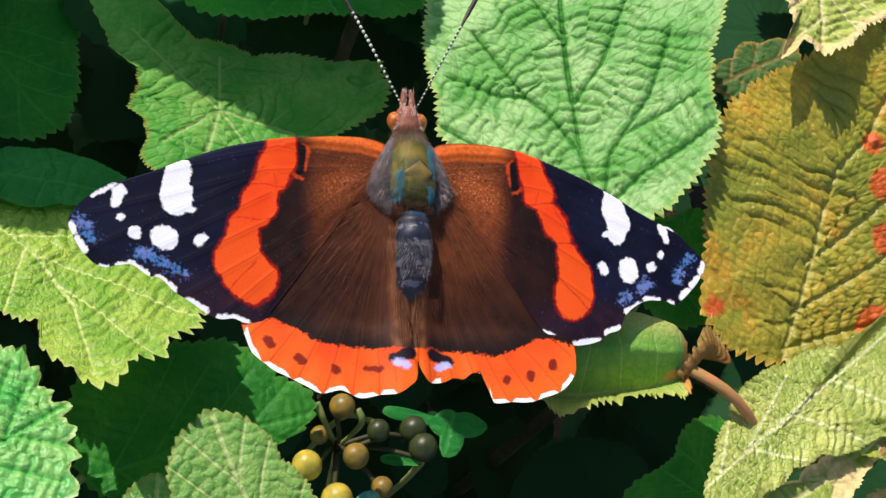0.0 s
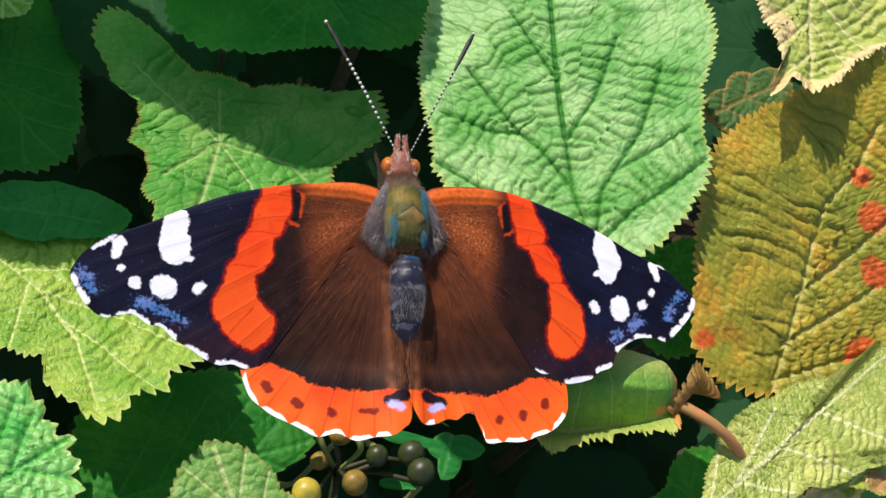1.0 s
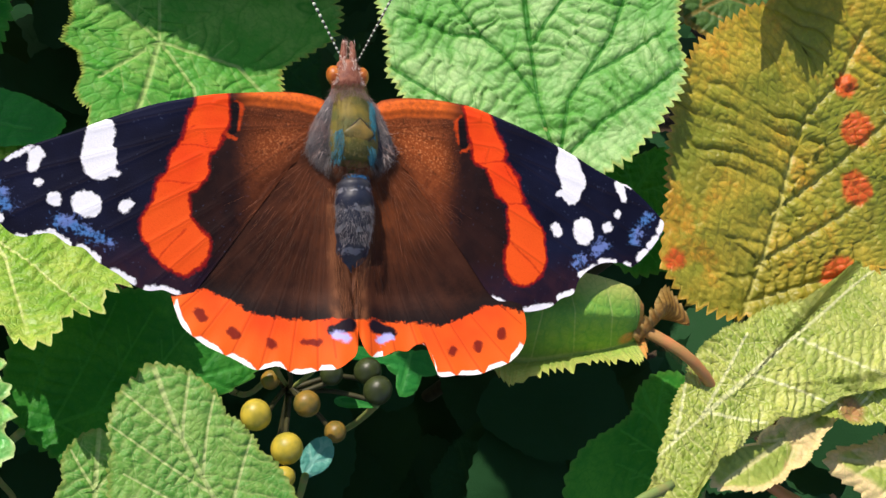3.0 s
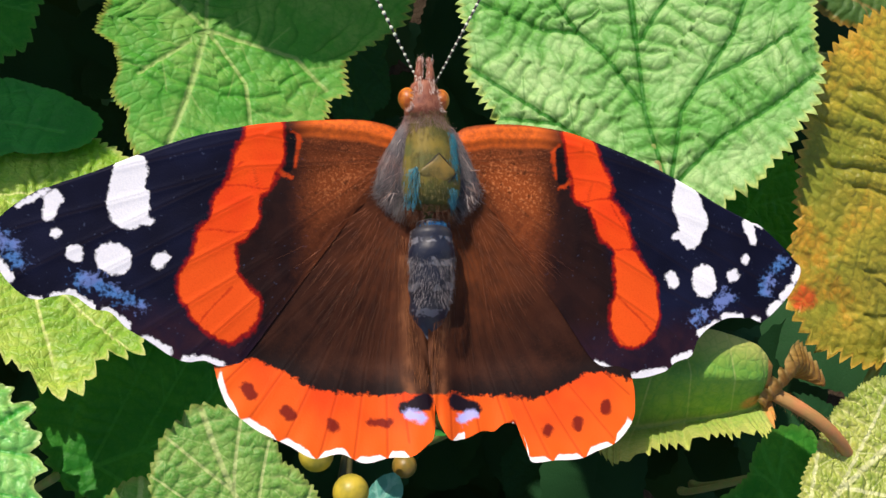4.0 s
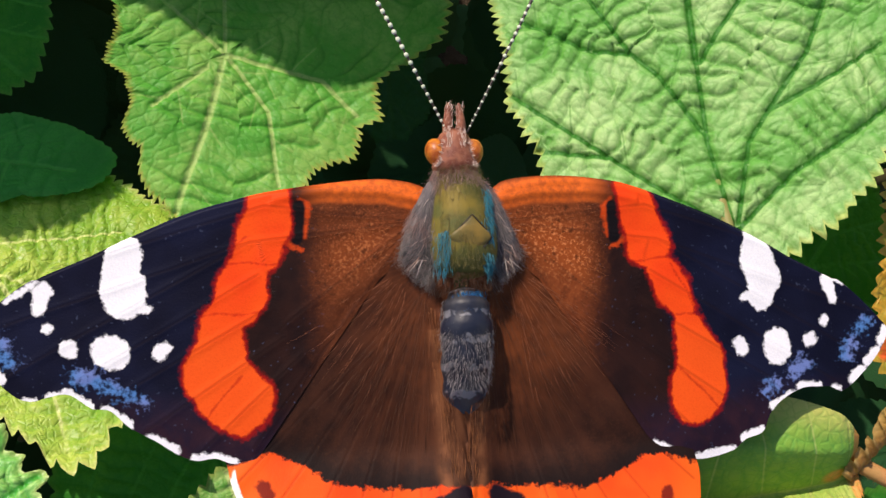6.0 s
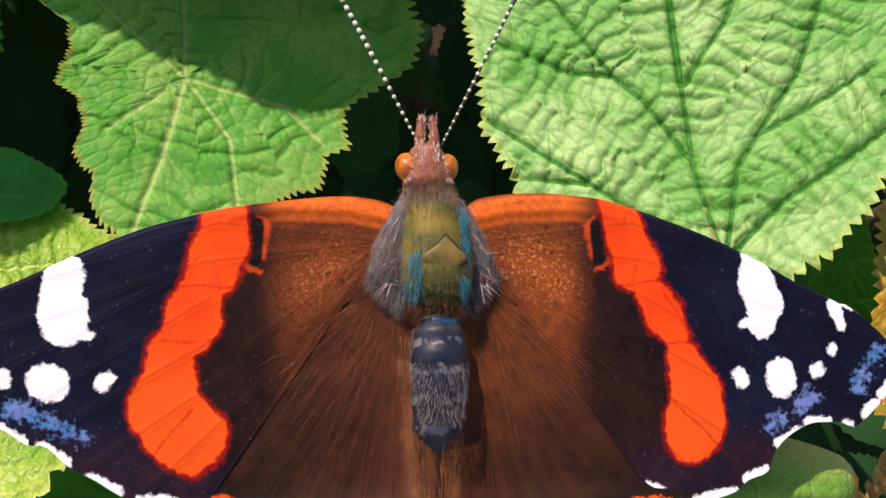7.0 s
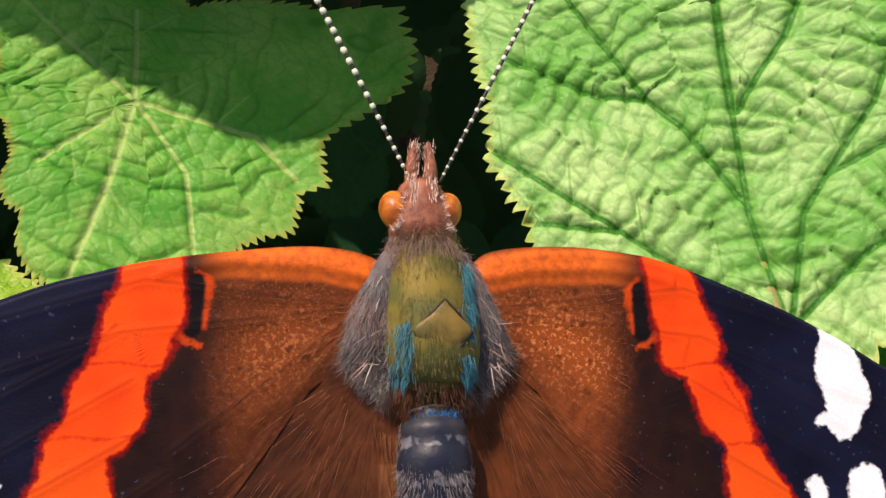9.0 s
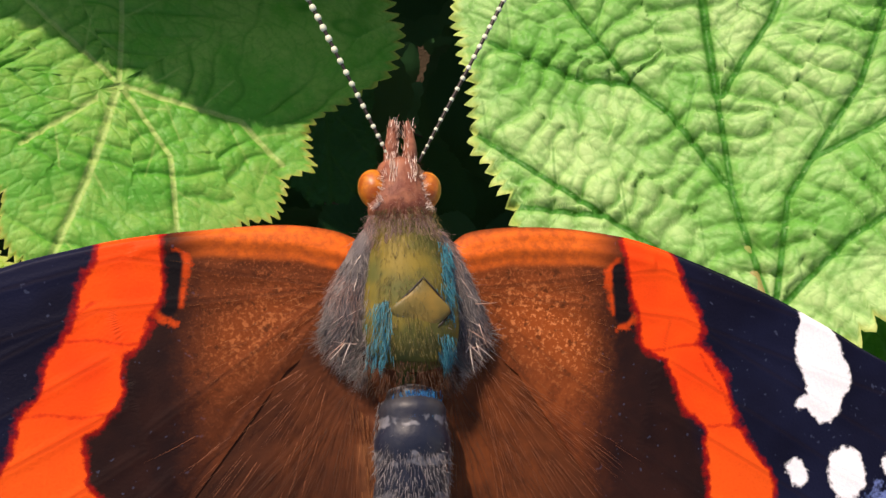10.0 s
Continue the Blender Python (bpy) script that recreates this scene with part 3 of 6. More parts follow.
shrub = tagged(new("berry_shrub"), "sunlit green shrub with toothed crinkled leaves and unripe berries", "shrub")
shrub.location = (0, 0, -0.46)
LIFT = Matrix.Translation((0, 0, 0.46))

# canes: foot and top in the plan, millimetres, with a bow on the way
CANES = [((-40, 30, -470), (-62, 66, -58)), ((-20, -30, -470), (-58, -24, -50)), ((10, 40, -470), (14, 84, -42)), ((30, -10, -470), (46, -34, -26)),
         ((60, 30, -470), (84, 34, -12)), ((0, 0, -470), (2, -30, -60)), ((-70, 0, -470), (-80, 30, -60))]
cane_lines = []


def build_canes():
    rng = np.random.RandomState(11)
    for foot, top in CANES:
        foot, top = np.array(foot, float), np.array(top, float)
        pts = [foot + (top - foot) * f + np.r_[rng.uniform(-9, 9, 2) * math.sin(math.pi * f), 0] for f in np.linspace(0, 1, 7)]
        line = spline(pts, 40)
        cane_lines.append(line)
        cane = part("cane", tube_mesh("cane", line, [2.6, 2.2, 1.8, 1.2], 10), STEM, shrub)
        cane.matrix_basis = LIFT


build_canes()


def petiole_for(leaf, base, tip, material, thick=0.55, foot=None, way=None):
    """The leaf's stalk, from its base down to the nearest cane."""
    base, tip = np.array(base, float), np.array(tip, float)
    back = (base - tip) / np.linalg.norm(base - tip) if way is None else np.array(way)
    if foot is None:
        pool = np.concatenate(cane_lines)
        pool = pool[pool[:, 2] < base[2] - 6]
        foot = pool[np.argmin(np.linalg.norm((pool - base) * [1, 1, 0.7], axis=1))]
    foot = np.array(foot, float)
    span = np.linalg.norm(foot - base)
    line = spline([base - back * 0.6 + [0, 0, -0.25], base + back * 0.22 * span + [0, 0, -0.05 * span], foot + (base - foot) * 0.3 + [0, 0, -0.12 * span], foot], 18)
    inv = leaf.matrix_basis.inverted()
    local = np.array([inv @ (Vector(q) * MM + Vector((0, 0, 0.46))) for q in line]) / MM
    part("petiole", tube_mesh("petiole", local, [thick, thick * 0.85, thick * 0.9, thick * 1.3], 8), material, leaf)


def leaf(base, tip, normal, radii, material, stalk=PETIOLE, thick=0.55, foot=None, way=None, label="", **shape):
    length = (Vector(tip) - Vector(base)).length
    ob = part("leaf", leaf_sheet("leaf", radii, length, **shape), material, shrub, label)
    ob.matrix_basis = LIFT @ leaf_pose(base, tip, normal)
    petiole_for(ob, base, tip, stalk, thick, foot, way)
    return ob


def build_curled_leaf():
    """A leaf folded to a trough under the wing: flat lip, steep shaded side, upturned toothed rim and a dried stalk end."""
    cols, rows = 300, 46
    lip = spline([(13.6, -5.2, -6.4), (20.2, -4.2, -5.0), (24.7, -3.8, -3.6), (29.4, -5.3, -2.8), (31.4, -7.0, -3.8)], cols)
    fold = spline([(13.4, -8.0, -7.0), (20.7, -7.3, -5.5), (24.6, -7.8, -4.1), (29.4, -8.3, -3.7), (31.8, -7.9, -5.0)], cols)
    valley = spline([(13.6, -10.6, -9.2), (19.2, -11.9, -9.0), (25.0, -11.3, -8.6), (29.7, -10.6, -7.6), (32.4, -9.6, -6.6)], cols)
    rim = spline([(14.2, -11.6, -6.6), (17.0, -13.6, -5.2), (23.6, -12.9, -4.0), (29.4, -12.2, -4.2), (32.4, -10.8, -6.0)], cols)
    rs = np.random.RandomState(45)
    u = np.linspace(0, 1, cols)
    # small teeth upon a few large ones
    big = np.interp(u, [0, 0.12, 0.22, 0.40, 0.46, 0.52, 0.74, 0.80, 0.93, 1], [0, 0.4, 1.5, 0.1, 0.5, 0.0, 0.25, 0.9, 0.5, 0])
    phase = (u * 26 + 0.5 * np.sin(u * 31)) % 1.0
    saw = np.where(phase < 0.7, phase / 0.7, (1 - phase) / 0.3) * (0.25 + 0.6 * rs.rand(40)[(u * 26).astype(int)])
    rim = rim + (big + saw)[:, None] * np.array([0.15, -1.0, 0.1])
    v = np.linspace(0, 3, rows)

    def profile(a, b, c, d):
        q = np.stack([a, b, c, d])
        k = np.minimum(v.astype(int), 2)
        line = q[k] + (q[k + 1] - q[k]) * (v - k)[:, None]
        line[1:-1] = 0.25 * line[:-2] + 0.5 * line[1:-1] + 0.25 * line[2:]
        return line

    pts = np.stack([profile(lip[k], fold[k], valley[k], rim[k]) for k in range(cols)], 1)
    across = v[:, None] + 0 * u
    along = u[None] + 0 * across
    flat = np.stack([along * 21, across * 3.2], -1)
    ribs = np.abs(((along * 5.0 + 0.22 * np.abs(across - 1.9)) % 1.0) - 0.5) * 4.2
    vein = np.maximum(0.45 * np.exp(-(ribs / 0.14) ** 2), 0.5 * np.exp(-((across - 1.95) * 3.2 / 0.2) ** 2))
    cell = cell_field(flat, 1.1, 1.5, rs)
    pts[..., 2] += 0.08 * (1 - np.exp(-(ribs / 0.3) ** 2)) + 0.025 * (1 - np.exp(-(cell / 0.3) ** 2)) + 0.10 * ripple(flat, 0.9, 45)
    # the edge tone reaches wider on the rim, painting it sunlit
    attrs = {"vein": vein, "tert": np.exp(-(cell / 0.15) ** 2), "edge": np.minimum((3 - across) * 0.6, across * 1.1), "rust": 0 * along + 9,
             "dead": ((along - 0.87) / 0.06).clip(0, 1) + 0.9 * np.exp(-((along - 0.80) / 0.07) ** 2 - ((across - 1.75) / 0.22) ** 2)}
    ob = part("leaf", grid_mesh("leaf", pts, False, attrs=attrs), CURLED, shrub, "curled yellow-green leaf with browned stalk end")
    ob.matrix_basis = LIFT
    petiole_for(ob, (32.2, -8.8, -6.3), (25, -8, -6.3), RUSSET, 0.72, (60, -27, -22), (0.84, -0.53, 0.10))
    rng = np.random.RandomState(46)
    line = spline([(32.2, -8.8, -6.4), (35.6, -10.9, -6.6), (39.5, -13.6, -8.0)], 30)
    pick = rng.randint(0, 30, 500)
    a = rng.uniform(0, 2 * np.pi, 500)
    out = np.stack([0.5 * np.cos(a), 0.85 * np.cos(a), np.sin(a)], 1)
    part("petiole_hair", strands_mesh("petiole_hair", line[pick] + 0.5 * out, out + 0.5 * rng.normal(size=(500, 3)), rng.uniform(0.25, 0.6, 500), 0.016, 0.2, rng), HAIR_RUSSET, ob, "short russet hairs")
    # dried end that curls up behind the stalk
    n, m = 60, 18
    ridge = spline([(30.6, -9.8, -5.6), (32.6, -7.6, -4.4), (34.0, -5.4, -4.0), (35.4, -6.0, -4.6), (36.9, -7.9, -5.2)], n)
    foot = spline([(31.4, -10.0, -8.0), (33.2, -8.6, -7.6), (34.6, -7.6, -7.4), (35.4, -7.6, -7.2), (36.6, -8.3, -6.2)], n)
    w = np.linspace(0, 1, m)[:, None, None]
    sheet = ridge[None] * (1 - w) + foot[None] * w
    sheet = sheet + np.sin(np.pi * w) * np.array([0.5, -0.5, 0.5])
    tooth = (np.arange(n) * 0.19) % 1.0
    sheet[..., 1] += 0.7 * tooth[None] * (1 - w[..., 0]) ** 3
    sheet[..., 2] += 0.30 * np.sin(np.arange(n) * 1.25)[None] * (1 - w[..., 0]) + 0.22 * ripple(sheet[..., :2], 2.4, 9)
    zero = 0 * sheet[..., 0]
    end = part("dried_end", grid_mesh("dried_end", sheet, False, attrs={"vein": 0.5 * (np.sin(np.arange(n) * 1.25)[None] > 0.6) + zero, "tert": zero, "edge": zero + w[..., 0] * 4,
                                                                       "rust": zero + 9, "dead": zero}), DRIED, ob, "dried golden-brown curled leaf end")


def build_leaves():
    # the large pale leaf beside the butterfly's head
    leaf((24.7, 14.6, -10.2), (24.9, 61.1, -11.5), (-0.40, 0.03, 0.92),
         None, PALE, teeth=112, rows=190, depth=0.04, samples=6, relief=1.15, seed=3, wave=0.15, bold=1.15, gap=1.75,
         lobes=[(0, 47), (10, 43), (17, 34), (19.6, 23.2), (16.8, 16.1), (16, 10.5), (16.2, 4.3), (13.9, 0.7), (11, -2.8), (8.5, -5), (2, -8), (-6, -6), (-12, -1),
                (-14.8, 2.7), (-15.2, 5.4), (-17.4, 9.6), (-17.2, 14), (-18.2, 19), (-18.4, 24.3), (-17.4, 29.4), (-15, 38), (-8, 44)],
         ribs=[(-0.6, 11.3, -0.6, 40), (0.9, -4.2, -0.6, 4), (-0.6, 4, -0.6, 11.3), (0.9, -4.2, -8.6, 3.6), (-8.6, 3.6, -17.1, 10.1), (-0.5, 4.5, -4, 10.6), (-4, 10.6, -6.4, 13.1),
               (-6.4, 13.1, -12, 23), (1.2, -4, 6.3, 0.4), (6.3, 0.4, 16, 6), (1.2, -3.5, 2.8, 3.6), (2.8, 3.6, 4.7, 6.2), (4.7, 6.2, 8.4, 11.1), (8.4, 11.1, 12, 20),
               (4.7, 6.2, 14.5, 10.6), (-0.3, 11, 3.5, 16.7), (3.5, 16.7, 7, 25), (-6.4, 12.9, -10, 13.6), (-10, 13.6, -15.7, 17), (-9.1, 3.8, -15.3, 4.5), (-0.6, 20, -6, 31)], label="large pale green crinkled leaf with toothed edge", foot=(14, 12, -46))
    # yellowing leaf with red galls
    leaf((49.1, -4.7, -14.4), (61.6, 36.1, 1.5), (-0.07, -0.34, 0.94),
         [24.1, 24.2, 21.1, 19.1, 18.1, 18.0, 18.7, 21.2, 22.5, 17.4, 16.0, 17.1, 16.9, 17.7], OLIVE, teeth=80, rows=150, depth=0.05, gap=1.9, mesh_size=0.9, wave=0.6,
         relief=1.15, seed=8, rust=((-10.3, 3.3, 1.2), (6.2, 24.6, 2.0), (8.6, 17.9, 1.8), (7.9, 18.6, 1.4), (9.8, 7.8, 2.2), (3.4, 29.0, 1.4)),
         ribs=[(0, -0.3, -0.5, 18), (-0.5, 18, -0.3, 24), (-0.3, 24, 3, 29), (3, 29, 4, 36), (-1, 11.5, 7.2, 22.5), (7.2, 22.5, 10, 26), (-0.6, 5.3, 9, 16.5), (-0.3, 1, 12, 9)],
         label="yellowing olive leaf with red gall spots")
    # pale lower leaf
    leaf((33.8, -25.1, -7.5), (86.0, 6.6, -11.3), (0.0, 0.12, 0.99),
         None, SUNNY, teeth=90, rows=170, depth=0.045, relief=0.9, mesh_size=0.6, seed=21, bold=0.9, gap=1.2, keel=-0.12,
         center=(-3.5, 14), lobes=[(0, 64), (-10, 60), (-8.5, 48), (-7.0, 36), (-7.2, 28.3), (-9.0, 20.3), (-9.7, 15.8), (-9.4, 12.7), (-7.6, 9.1), (-5, 4.6), (-2.3, 0.4), (0.5, -5), (3, -8),
                                   (5, -4), (2.2, 2), (0.9, 7), (0.6, 12), (1.2, 16), (3.2, 20.6), (3.5, 24), (7, 34), (11, 46), (8, 58)],
         ribs=[(-3.7, 8, -4.5, 21.5), (-3.2, -2, -3.7, 8), (-4.5, 21.5, -5.3, 44), (-3.7, 8, -7.8, 19), (-3.6, 4, -7.6, 9), (-3.7, 9, 1, 14), (-4.2, 16, 3, 22), (-4.6, 24, 6, 32)], label="pale yellow-green leaf in full sun")
    # left leaves, lower down
    leaf((-49.0, 23.8, -42.0), (-17.7, 3.1, -32.8), (0.0, 0.41, 0.91),
         None, YELLOWGREEN, teeth=62, rows=120, depth=0.07, relief=0.9, seed=14, bold=0.8, gap=1.5, keel=0.1, mesh_size=0.9,
         lobes=[(-1.8, 37.8), (2.4, 38.2), (5, 36.6), (7, 38.4), (10.1, 35.6), (13, 36.4), (16.4, 35.4), (15.1, 30.6), (14.6, 25.4), (11.2, 23.5), (13, 20.4), (13.5, 16), (12, 10),
                (8, 2), (0, -2), (-8, 1), (-12, 8), (-13, 14), (-13, 20), (-12, 28), (-6, 34)],
         ribs=[(3.1, 15.4, 7, 24.7), (1.8, 8.9, 3.1, 15.4), (0, 0, 1.8, 8.9), (7, 24.7, 14.8, 34.4), (3.1, 15.4, 0.4, 29.6), (0.4, 29.6, -1, 37.4), (5.3, 20.7, 7, 37), (3, 14, 12.5, 19), (2.2, 11, -8, 22)],
         label="yellow-green lobed leaf with sharp teeth")
    # an added emerald sheet over its end, giving the shade there as colour
    leaf((-49.0, 24.3, -40.8), (-17.7, 3.6, -31.6), (0.0, 0.41, 0.91),
         None, EMERALD, teeth=44, rows=50, depth=0.03, relief=0.5, seed=15, center=(-7.5, 7.0), samples=5, foot=(-60, 30, -90),
         lobes=[(-1.5, 5.6), (-5.3, 11.8), (-7.8, 15.2), (-11, 17), (-14.6, 16.5), (-15.5, 10.8), (-14.4, 7), (-11.6, 2.7), (-8, -0.5), (-4, -4), (0, -4), (1, 2)],
         ribs=[(-2, -3, -11, 14), (-5, 3, -13, 6), (-8, 8, -4, 10)], label="emerald sheet added as the shade on a leaf end")
    leaf((-47.7, -14.4, -36.0), (-33.1, -3.5, -36.0), (0.0, 0.1, 1.0),
         None, LIME, teeth=40, rows=80, depth=0.05, relief=0.95, seed=5, center=(0, 7), gap=1.3,
         lobes=[(-9, 13), (-6.8, 17.2), (-5, 15.6), (-3.4, 17), (-2, 15.4), (-0.2, 16.6), (0.6, 15.2), (2.4, 17.6), (3.2, 15.4), (5.6, 16.2), (6, 14), (8.6, 14.9), (8.6, 12.6), (11.8, 12.4),
                (11.5, 6), (8, -2), (0, -4), (-8, -1), (-11, 6)],
         ribs=[(1.6, 0, 1.8, 17), (1.6, 5, 9.6, 11), (1.6, 6, -6, 14.5), (1.6, 10, 7, 14.5), (1.6, 9, -3, 15), (1.6, 2, 10, 5)], foot=(-52, -17, -120), way=(-0.3, -0.1, -0.9), label="small bright green leaf with coarse teeth")
    leaf((-31.2, -12.4, -46.0), (-1.9, -2.9, -46.0), (0.0, 0.0, 1.0),
         [17.0, 7.3, 7.2, 7.6, 7.9, 8.5, 11.3, 13.7, 15.6, 16.5, 14.6, 14.1, 15.3, 15.2], GREEN, pairs=5, teeth=44, rows=60, depth=0.06,
         relief=0.5, seed=31, foot=(-36, -14, -110), way=(-0.3, -0.1, -0.9), label="green leaf in the shade of another leaf")
    leaf((-6.7, -28.5, -37.0), (-17.1, -7.0, -37.0), (0.0, 0.0, 1.0),
         None, NETTED, teeth=50, rows=80, depth=0.05, relief=0.6, seed=33, gap=1.4, mesh_size=0.8,
         lobes=[(1.2, 24.8), (3.3, 23.4), (6, 19.5), (6.4, 15.4), (8, 9.7), (9, 2), (3, -6), (-6, -4), (-9, 6), (-7.3, 17), (-5.9, 21.1), (-2.9, 23.6)],
         ribs=[(0.5, 0, 1.2, 24), (0.7, 8, -6, 20), (0.8, 10, 6, 18), (1, 15, -3, 23), (1, 15, 4.5, 22), (0.6, 3, -7, 14), (0.6, 4, 8, 12)], label="crinkled green leaf in sun")
    leaf((-15.8, 52.5, -38.6), (-20.2, 15.5, -36.1), (0.05, 0.06, 1.0),
         None, FRESH, teeth=116, rows=130, depth=0.05, relief=0.75, seed=17, bold=1.3, gap=2.0, samples=5,
         lobes=[(-3, 36), (1, 34.5), (5.2, 31), (5.5, 27.8), (7.6, 26.2), (7.1, 22.8), (8.2, 20), (10.4, 19), (9.6, 15.2), (10.3, 12.2), (13.8, 10.4), (15.5, 7), (18.5, 2), (17, -3), (11, -1),
                (6.3, 3.3), (3.5, 5.6), (-5, 5.8), (-16, 3.4), (-23.5, 1.5), (-25.2, 7), (-23.6, 11), (-19.4, 14.8), (-17.4, 17.2), (-18.4, 20.8), (-16.1, 22.2), (-16.2, 25.4), (-12.3, 27.2), (-9, 32)],
         ribs=[(-1.3, 15.8, 0.8, 34), (-1.3, 15.8, -6.5, 21.2), (-6.5, 21.2, -8.8, 29.5), (-1.3, 15.8, 5.2, 23.5), (-1.3, 15.8, -11.8, 17), (-11.8, 17, -15.5, 20.5), (-1.3, 15.8, -0.5, 7), (-1.3, 15.8, 12, 6)], foot=(-20, 60, -125), way=(0, 0.25, -0.95), stalk=STEM, label="broad green leaf half shaded, brown-tipped teeth")
    leaf((-5.2, 74.6, -29.0), (-5.4, 46.8, -29.0), (0.0, 0.0, 1.0),
         [14.5, 18.3, 22.6, 19.0, 16.5, 14.4, 13.0, 13.3, 14.9, 17.3, 18.9, 19.5, 19.4, 15.4], GREEN, pairs=5, teeth=60, rows=40, depth=0.04,
         relief=0.4, seed=19, label="dark green overhanging leaf with fine teeth")
    leaf((-57.6, 59.7, -47.0), (-37.3, 36.5, -47.0), (0.0, 0.0, 1.0),
         [16.9, 15.1, 15.0, 12.7, 10.3, 9.7, 12.3, 14.8, 17.7, 19.2, 17.6, 14.8, 12.8, 14.6], GREEN, pairs=5, teeth=50, rows=40, depth=0.05,
         relief=0.4, seed=23, label="dark green leaf in deep shade")
    leaf((41.8, -27.6, -19.0), (37.2, -11.8, -19.0), (0.0, 0.0, 1.0),
         [8.7, 10.1, 8.3, 5.3, 5.4, 5.5, 5.6, 6.3, 8.5, 11.3, 14.2, 12.1, 8.0, 6.6], GREEN, pairs=4, teeth=40, rows=40, depth=0.05,
         relief=0.4, seed=25, label="shaded green leaf under a paler one")
    leaf((10.0, 0.0, -62.0), (27.0, 0.0, -62.0), (0.0, 0.0, 1.0),
         None, EMERALD, pairs=4, teeth=24, rows=60, depth=0.02, relief=0.3, seed=27, center=(-0.2, 11), samples=6, foot=(2, 8, -120), way=(-0.2, 0.4, -0.9),
         lobes=[(-2.6, 0.4), (-3.1, 2.6), (-2.2, 6), (-1.3, 8.7), (-1.9, 12.3), (-1.1, 15.9), (0.1, 17), (1.4, 15.7), (1.8, 13), (4.7, 11.4), (4.9, 9.6), (1.7, 9.4), (-0.1, 7.7), (-0.5, 3.3), (-1.3, 0.9)],
         ribs=[(-1.9, 11.6, 4.3, 10.1)], label="smooth dark leaf deep among the berries")
    leaf((15.2, -6.8, -58.0), (9.0, -6.2, -58.0), (0.0, 0.0, 1.0),
         [3.2, 1.6, 0.9, 0.7, 0.8, 1.4, 3.0, 1.2, 0.8, 0.7, 0.9, 1.6], EMERALD, pairs=3, teeth=12, rows=14, depth=0.02, relief=0.3, seed=28, foot=(16, -4, -110), way=(0, 0, -1),
         label="narrow green leaf tip below the berries")
    leaf((4.0, -17.5, -52.0), (7.2, -12.4, -52.0), (0.0, 0.0, 1.0),
         [3.4, 2.8, 2.2, 1.9, 1.8, 2.0, 2.6, 2.2, 2.0, 2.0, 2.2, 2.8], SKY_GLOSS, pairs=3, teeth=14, rows=16, depth=0.03, relief=0.3, seed=30, foot=(2, -24, -100), way=(0, -0.3, -0.9),
         label="small leaf under the berries, sky reflection painted bluish")
    leaf((-22.5, -24.0, -40.5), (-22.5, -12.8, -40.5), (0.0, 0.1, 1.0),
         None, NETTED, teeth=30, rows=40, depth=0.05, relief=0.6, seed=34, center=(0, 4),
         lobes=[(-3, 9.2), (-1.5, 10.5), (0.8, 11.2), (2.5, 9), (4, 6), (4, 0), (0, -2), (-4, 0), (-3.4, 5)],
         ribs=[(0, 0, 0.6, 11), (0.2, 4, -2.6, 8.6), (0.3, 4, 3, 7.5)], foot=(-24, -26, -110), way=(0, -0.3, -0.9), label="crinkled green leaf under a larger one")
    leaf((37.8, 8.5, -25.0), (47.6, 20.4, -25.0), (0.0, 0.0, 1.0),
         [8.1, 6.7, 6.9, 7.3, 9.3, 10.9, 11.0, 9.3, 8.1, 6.8, 5.5, 5.3, 5.0, 5.5], GREEN, pairs=4, teeth=34, rows=30, depth=0.06,
         relief=0.4, seed=29, foot=(34, 16, -70), label="dark green leaf in a gap")
    leaf((47.7, 35.0, -18.0), (62.7, 43.4, -18.0), (0.0, 0.0, 1.0),
         None, RUSTRIM, pairs=4, center=(-0.4, 8.5), lobes=[(-0.9, 0), (-2.6, 6.2), (-2.8, 11.8), (-1.1, 17.5), (3, 15), (6, 9), (4, 3)], teeth=34, rows=30, depth=0.05,
         relief=0.4, seed=35, label="small shaded leaf with orange edge")
    leaf((57.2, 51.5, 1.0), (50.8, 26.7, 1.0), (0.0, 0.0, 1.0),
         None, WITHERED, pairs=5, teeth=60, rows=80, depth=0.06, relief=0.9, seed=37,
         lobes=[(5.3, 17.6), (3.9, 21.0), (2.6, 23.4), (5.6, 28.3), (0.6, 25.6), (-3.7, 21.4), (-5.4, 18.2), (-8.6, 15), (-14, 10), (-12, 2), (-4, -3), (4, -2), (9, 4), (8, 12)], wave=1.0, rim=1.2, samples=8,
         dead=lambda x, y, e: ((y - 21.5) / 3).clip(0, 1) + 0.9 * np.exp(-(e / 1.3) ** 2) + 1.1 * np.exp(-((x - 4.5) ** 2 + (y - 15.5) ** 2) / 6) * (x > 0),
         label="withered leaf with curled cream-brown rim")
    leaf((86.0, 25.3, -5.0), (65.4, 24.4, -5.0), (0.0, 0.0, 1.0),
         [11.8, 9.6, 8.3, 7.5, 8.9, 11.5, 13.2, 12.2, 11.3, 11.5, 12.3, 13.0, 14.5, 13.3], LIME, pairs=4, teeth=30, rows=40, depth=0.05,
         relief=0.6, seed=39, label="bright yellow-green leaf in sun")
    leaf((79.3, 33.1, 4.0), (63.2, 28.0, 4.0), (0.0, 0.0, 1.0),
         [9.0, 8.4, 8.2, 8.6, 9.1, 10.1, 9.7, 8.4, 7.1, 5.9, 4.7, 5.4, 6.2, 7.5], YELLOWGREEN, pairs=4, teeth=30, rows=30, depth=0.05,
         relief=0.6, seed=40, label="pale yellow leaf edge in sun")
